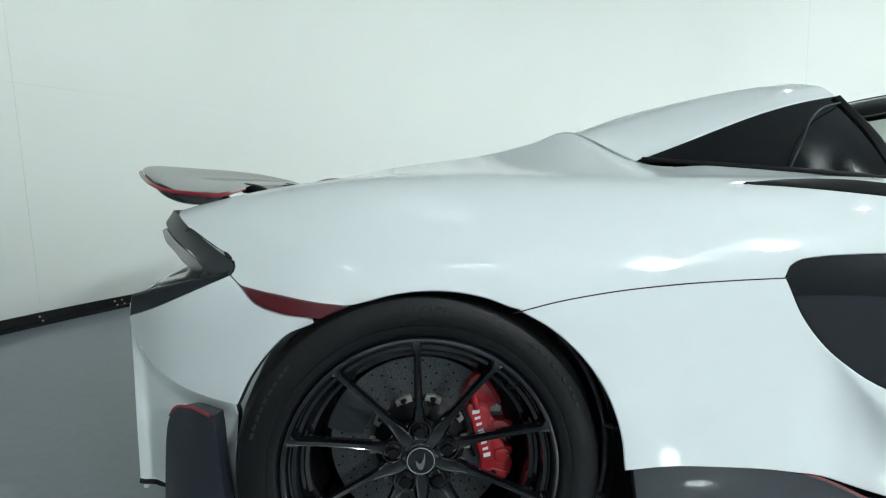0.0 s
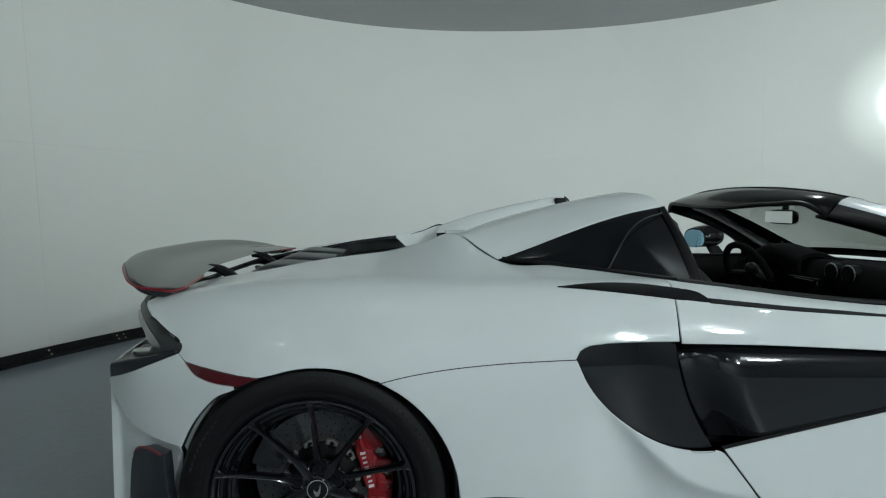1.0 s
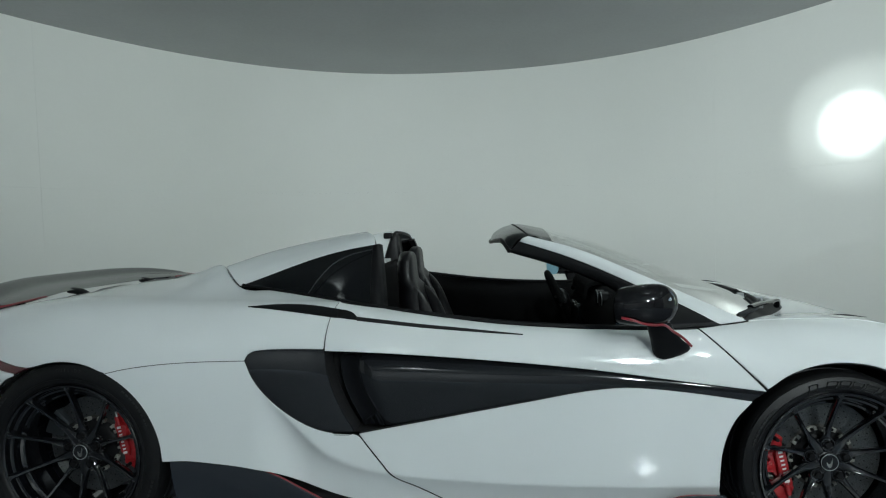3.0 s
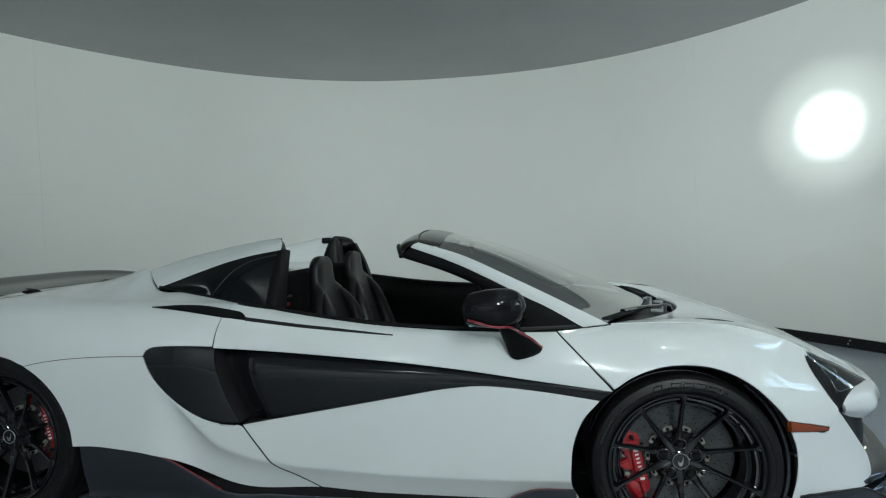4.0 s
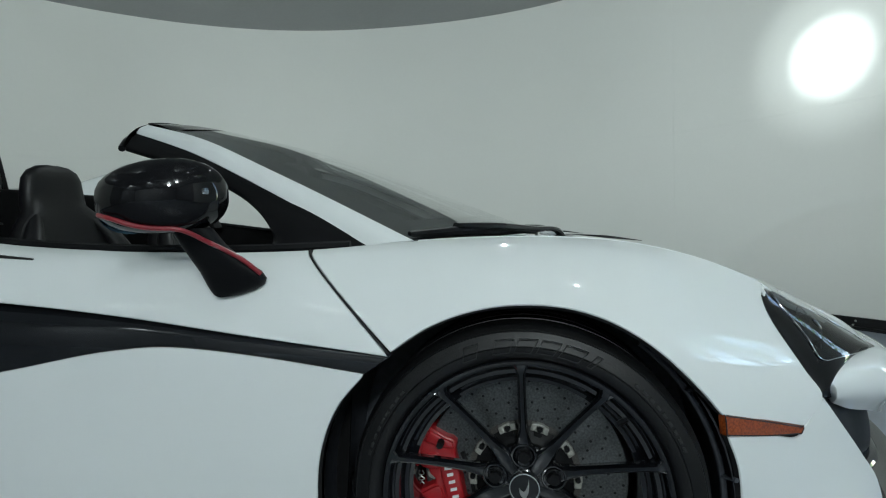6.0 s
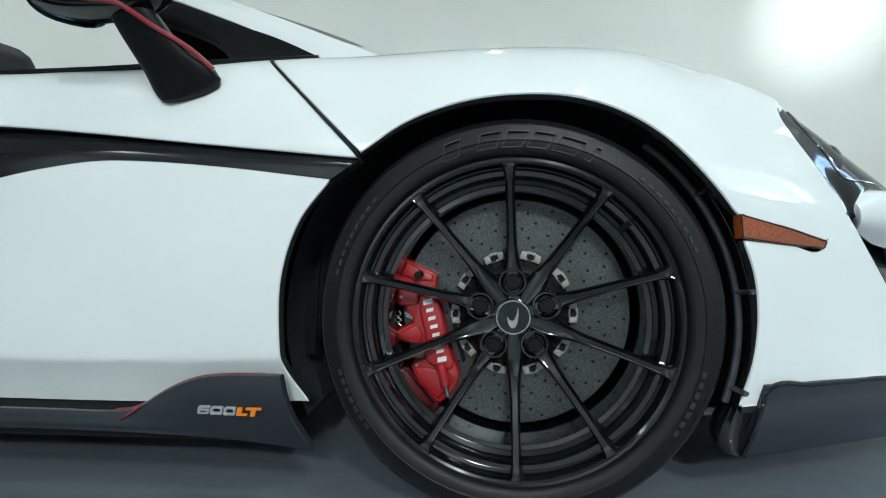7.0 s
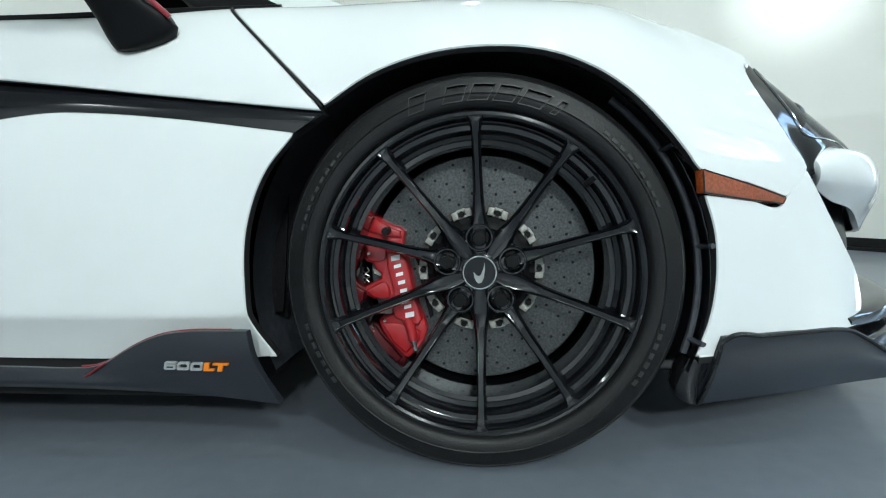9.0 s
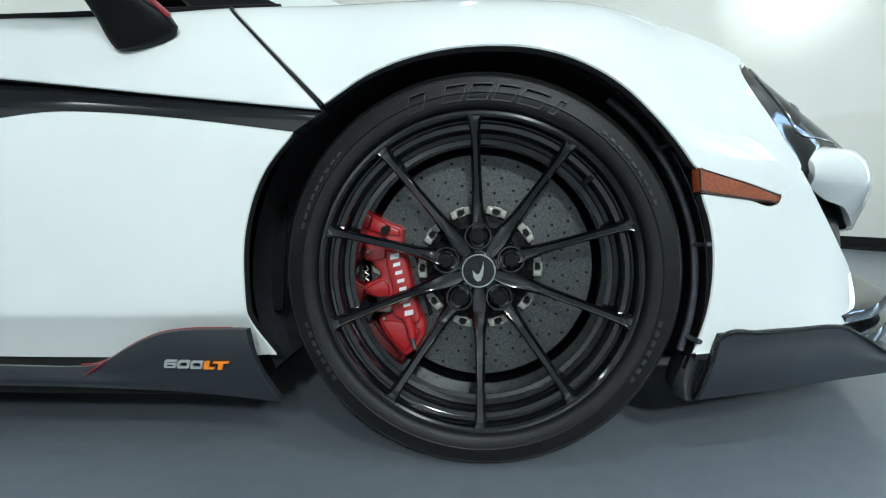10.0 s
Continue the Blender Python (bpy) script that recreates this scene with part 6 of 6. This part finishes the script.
    if word:
        font = bpy.data.curves.new("word", "FONT")
        bm = bmesh.new()
        for k, letter in enumerate(word):
            font.body, font.size, font.extrude, font.align_x = letter, 0.0165, 0.0008, "CENTER"
            tmp = bpy.data.objects.new("letter", font)
            me = bpy.data.meshes.new_from_object(tmp)
            a = radians(86 - 2.55 * (k - len(word) / 2))
            r0 = R - 0.038
            me.transform(Matrix.Translation((r0 * math.cos(a), -0.0349 - dish, r0 * math.sin(a))) @ pose(0, 0, 0, 0, 90 - math.degrees(a), 0) @ pose(0, 0, 0, 90, 0, 0))
            bm.from_mesh(me)
            bpy.data.objects.remove(tmp)
            bpy.data.meshes.remove(me)
        part("tyre_lettering", bm, WORN, w, "raised tyre lettering", False)
    return w


wheel(0.0, -0.852, 0.345, 0.357, 0.268, -1, 0.19, -32, 42, (135, 165), 0, 0.022, word="OUTSIDE")
wheel(0.0, 0.852, 0.345, 0.357, 0.268, 1, 0.19, -32, 42, (135, 165), 0, 0.022)
wheel(2.67, -0.876, 0.318, 0.3185, 0.2555, -1, 0.197, 148, 222, None, 0, 0.004, face=0.036)
wheel(2.67, 0.876, 0.318, 0.3185, 0.2555, 1, 0.197, 148, 222, None, 0, 0.004, face=0.036)


# ---- the cockpit ----
def seat(x0, y):
    e = new("seat")
    e.parent = car
    e["label"] = "black leather bucket seat"
    e.matrix_world = pose(x0, y, 0)
    # backrest with shoulder wings and the headrest in one shell
    secs = []
    for z, x, w, d, p in ((0.36, 1.34, 0.215, 0.085, 3), (0.50, 1.275, 0.22, 0.07, 3), (0.66, 1.225, 0.212, 0.058, 3), (0.74, 1.209, 0.205, 0.053, 3), (0.80, 1.198, 0.192, 0.049, 2.9), (0.85, 1.191, 0.165, 0.046, 2.8), (0.89, 1.186, 0.132, 0.043, 2.6), (0.92, 1.183, 0.112, 0.041, 2.6),
                          (0.96, 1.180, 0.107, 0.039, 2.6), (1.0, 1.180, 0.101, 0.037, 2.6), (1.025, 1.182, 0.084, 0.033, 2.5), (1.04, 1.182, 0.055, 0.024, 2.4), (1.045, 1.182, 0.02, 0.01, 2)):
        c = ring_section(d, w, p, 28)
        secs.append([(x + a + (0.04 * (abs(b) / w) ** 2 * (1 if z < 0.9 else 0.3)), b, z) for a, b in c])
    fixed("backrest", loft(secs), LEATHER, e, "black leather backrest with a built-in headrest")
    # side bolsters and the padded face of the headrest
    for q in (-1, 1):
        v, f = tube([(1.40, q * 0.205, 0.40), (1.35, q * 0.200, 0.55), (1.31, q * 0.190, 0.68), (1.285, q * 0.172, 0.77), (1.258, q * 0.140, 0.835), (1.232, q * 0.110, 0.875)], [0.050, 0.050, 0.046, 0.040, 0.030, 0.018], 12)
        fixed("bolster", (v, f), LEATHER, e)
    secs = []
    for x, w, h, z in ((1.34, 0.23, 0.06, 0.33), (1.45, 0.235, 0.065, 0.33), (1.6, 0.235, 0.065, 0.335), (1.75, 0.23, 0.06, 0.345), (1.84, 0.21, 0.045, 0.34)):
        c = ring_section(w, h, 3.4, 24)
        secs.append([(x, a, z + b + 0.05 * (abs(a) / w) ** 4) for a, b in c])
    fixed("cushion", loft(secs), LEATHER, e)
    return e


seat(0.0, -0.325)
seat(-0.05, 0.325)
bm = bmesh.new()
box(bm, 1.06, 2.6, -0.70, 0.70, 0.20, 0.26, 0.02)
part("cabin_floor", bm, ALCANTARA, car, "black carpeted cabin floor")
bm = bmesh.new()
box(bm, 1.2, 2.1, -0.09, 0.09, 0.25, 0.50, 0.04)
part("centre_tunnel", bm, LEATHER, car, "black centre tunnel")
V = skin([[(1.06, -0.80, 0.24), (1.4, -0.80, 0.24), (1.8, -0.80, 0.24), (2.3, -0.78, 0.24)], [(1.06, -0.74, 0.5), (1.4, -0.74, 0.5), (1.8, -0.74, 0.5), (2.3, -0.72, 0.5)],
          [(1.06, -0.72, 0.72), (1.4, -0.73, 0.70), (1.8, -0.735, 0.68), (2.3, -0.72, 0.68)], [(1.05, -0.765, 0.868), (1.45, -0.785, 0.803), (1.8, -0.798, 0.778), (2.34, -0.775, 0.768)]], 30, 20)
both("door_lining", V, (0, 1, 0), ALCANTARA, car, "black door lining", 0.01)
# dashboard: top pad that meets the screen, with an instrument hood and a centre screen
V = skin(mirrored([[(2.08, -0.70, 0.60), (2.06, -0.70, 0.70), (2.10, -0.70, 0.755), (2.15, -0.70, 0.775), (2.40, -0.69, 0.768)], [(2.06, -0.45, 0.62), (2.05, -0.45, 0.73), (2.10, -0.45, 0.79), (2.25, -0.45, 0.79), (2.55, -0.45, 0.772)],
                   [(2.06, -0.15, 0.62), (2.06, -0.15, 0.74), (2.11, -0.15, 0.805), (2.26, -0.15, 0.805), (2.66, -0.15, 0.772)], [(2.06, 0, 0.62), (2.06, 0, 0.74), (2.11, 0, 0.808), (2.26, 0, 0.805), (2.68, 0, 0.772)]]), 24, 40)
v, f = sheet(V, (-0.3, 0, 1), 0.0)
link("dashboard", v, f, ALCANTARA, car, "black leather dashboard")
V = skin([[(2.03, 0.12, 0.76), (2.05, 0.14, 0.82), (2.13, 0.15, 0.845), (2.3, 0.16, 0.80)], [(2.01, 0.325, 0.80), (2.03, 0.325, 0.862), (2.13, 0.325, 0.878), (2.3, 0.325, 0.81)], [(2.03, 0.53, 0.76), (2.05, 0.51, 0.82), (2.13, 0.50, 0.845), (2.3, 0.49, 0.80)]], 20, 20)
v, f = sheet(V, (-0.3, 0, 1), 0.02)
link("instrument_hood", v, f, ALCANTARA, car, "black instrument hood")
bm = bmesh.new()
box(bm, 1.96, 1.99, -0.09, 0.09, 0.56, 0.76, 0.012, None)
part("centre_screen", bm, TINT, car, "dark upright centre screen")
for y in (-0.075, 0.018):
    v, f = lathe([(0.001, -0.02), (0.030, -0.02), (0.034, -0.012), (0.038, -0.012), (0.038, 0.02)], 24)
    P = np.column_stack([v[:, 1] + 2.085, v[:, 0] + y - 0.05, v[:, 2] + 0.782])
    vent = fixed("air_vent", (P, f), SATIN, car, "round air vent with a bright ring")
    v, f = lathe([(0.034, -0.013), (0.036, -0.016), (0.039, -0.012)], 24)
    fixed("vent_ring", (np.column_stack([v[:, 1] + 2.084, v[:, 0] + y - 0.05, v[:, 2] + 0.782]), f), GREYMETAL, vent)
bm = bmesh.new()
box(bm, 2.10, 2.22, -0.36, -0.30, 0.80, 0.825, 0.01)
part("dash_tweeter", bm, SATIN, car)
# steering wheel
a = np.linspace(0, 2 * np.pi, 33)
sw = new("steering_wheel")
sw.parent = car
sw["label"] = "black three-spoke steering wheel"
sw.matrix_world = pose(1.935, 0.332, 0.722, 0, -22, 0)
v, f = tube([(0, 0.172 * math.cos(t), 0.165 * math.sin(t) - (0.02 if math.sin(t) < -0.9 else 0)) for t in a], 0.017, 10, n=64, closed_ends=False)
fixed("steering_rim", (v, f), ALCANTARA, sw)
for t in (0, 180, 270):
    c, q = math.cos(radians(t)), math.sin(radians(t))
    rodp = [(0, 0.17 * c, 0.165 * q), (0.02, 0.08 * c, 0.08 * q), (0.03, 0.0, 0.0)]
    v, f = tube(rodp, [0.012, 0.016, 0.02], 8, 0.6)
    fixed("steering_spoke", (v, f), SATIN, sw)
bm = bmesh.new()
bmesh.ops.create_uvsphere(bm, u_segments=20, v_segments=12, radius=0.058, matrix=Matrix.Translation((0.03, 0, 0)) @ Matrix.Diagonal((0.5, 1, 1, 1)))
part("steering_hub", bm, LEATHER, sw)
SILVERED = material("silvered_glass", (0.75, 0.77, 0.76), 0.02, metal=1.0)
# rear-view mirror hanging from the header
secs = []
for k in np.linspace(-1, 1, 12):
    q = max(1e-3, 1 - abs(k) ** 4) ** 0.4
    secs.append([(1.87 + aa, 0.10 * k, 1.022 + bb) for aa, bb in ring_section(0.018 * q, 0.032 * q, 2.6, 16)])
ivm = fixed("inside_mirror", loft(secs), SATIN, car, "black inside mirror")
rod("mirror_stem", [(1.875, 0, 1.04), (1.885, 0, 1.065), (1.88, 0, 1.088)], 0.012, SATIN, ivm)
# seat belts: a red buckle tag by the bulkhead
bm = bmesh.new()
box(bm, 1.10, 1.135, -0.62, -0.57, 0.842, 0.858, 0.004)
part("belt_tag", bm, RED, car, "red seat belt tag")
bm = bmesh.new()
box(bm, 1.8505, 1.853, -0.088, 0.088, 0.997, 1.047, 0.0)
part("mirror_glass", bm, SILVERED, ivm, "silvered mirror glass", False)
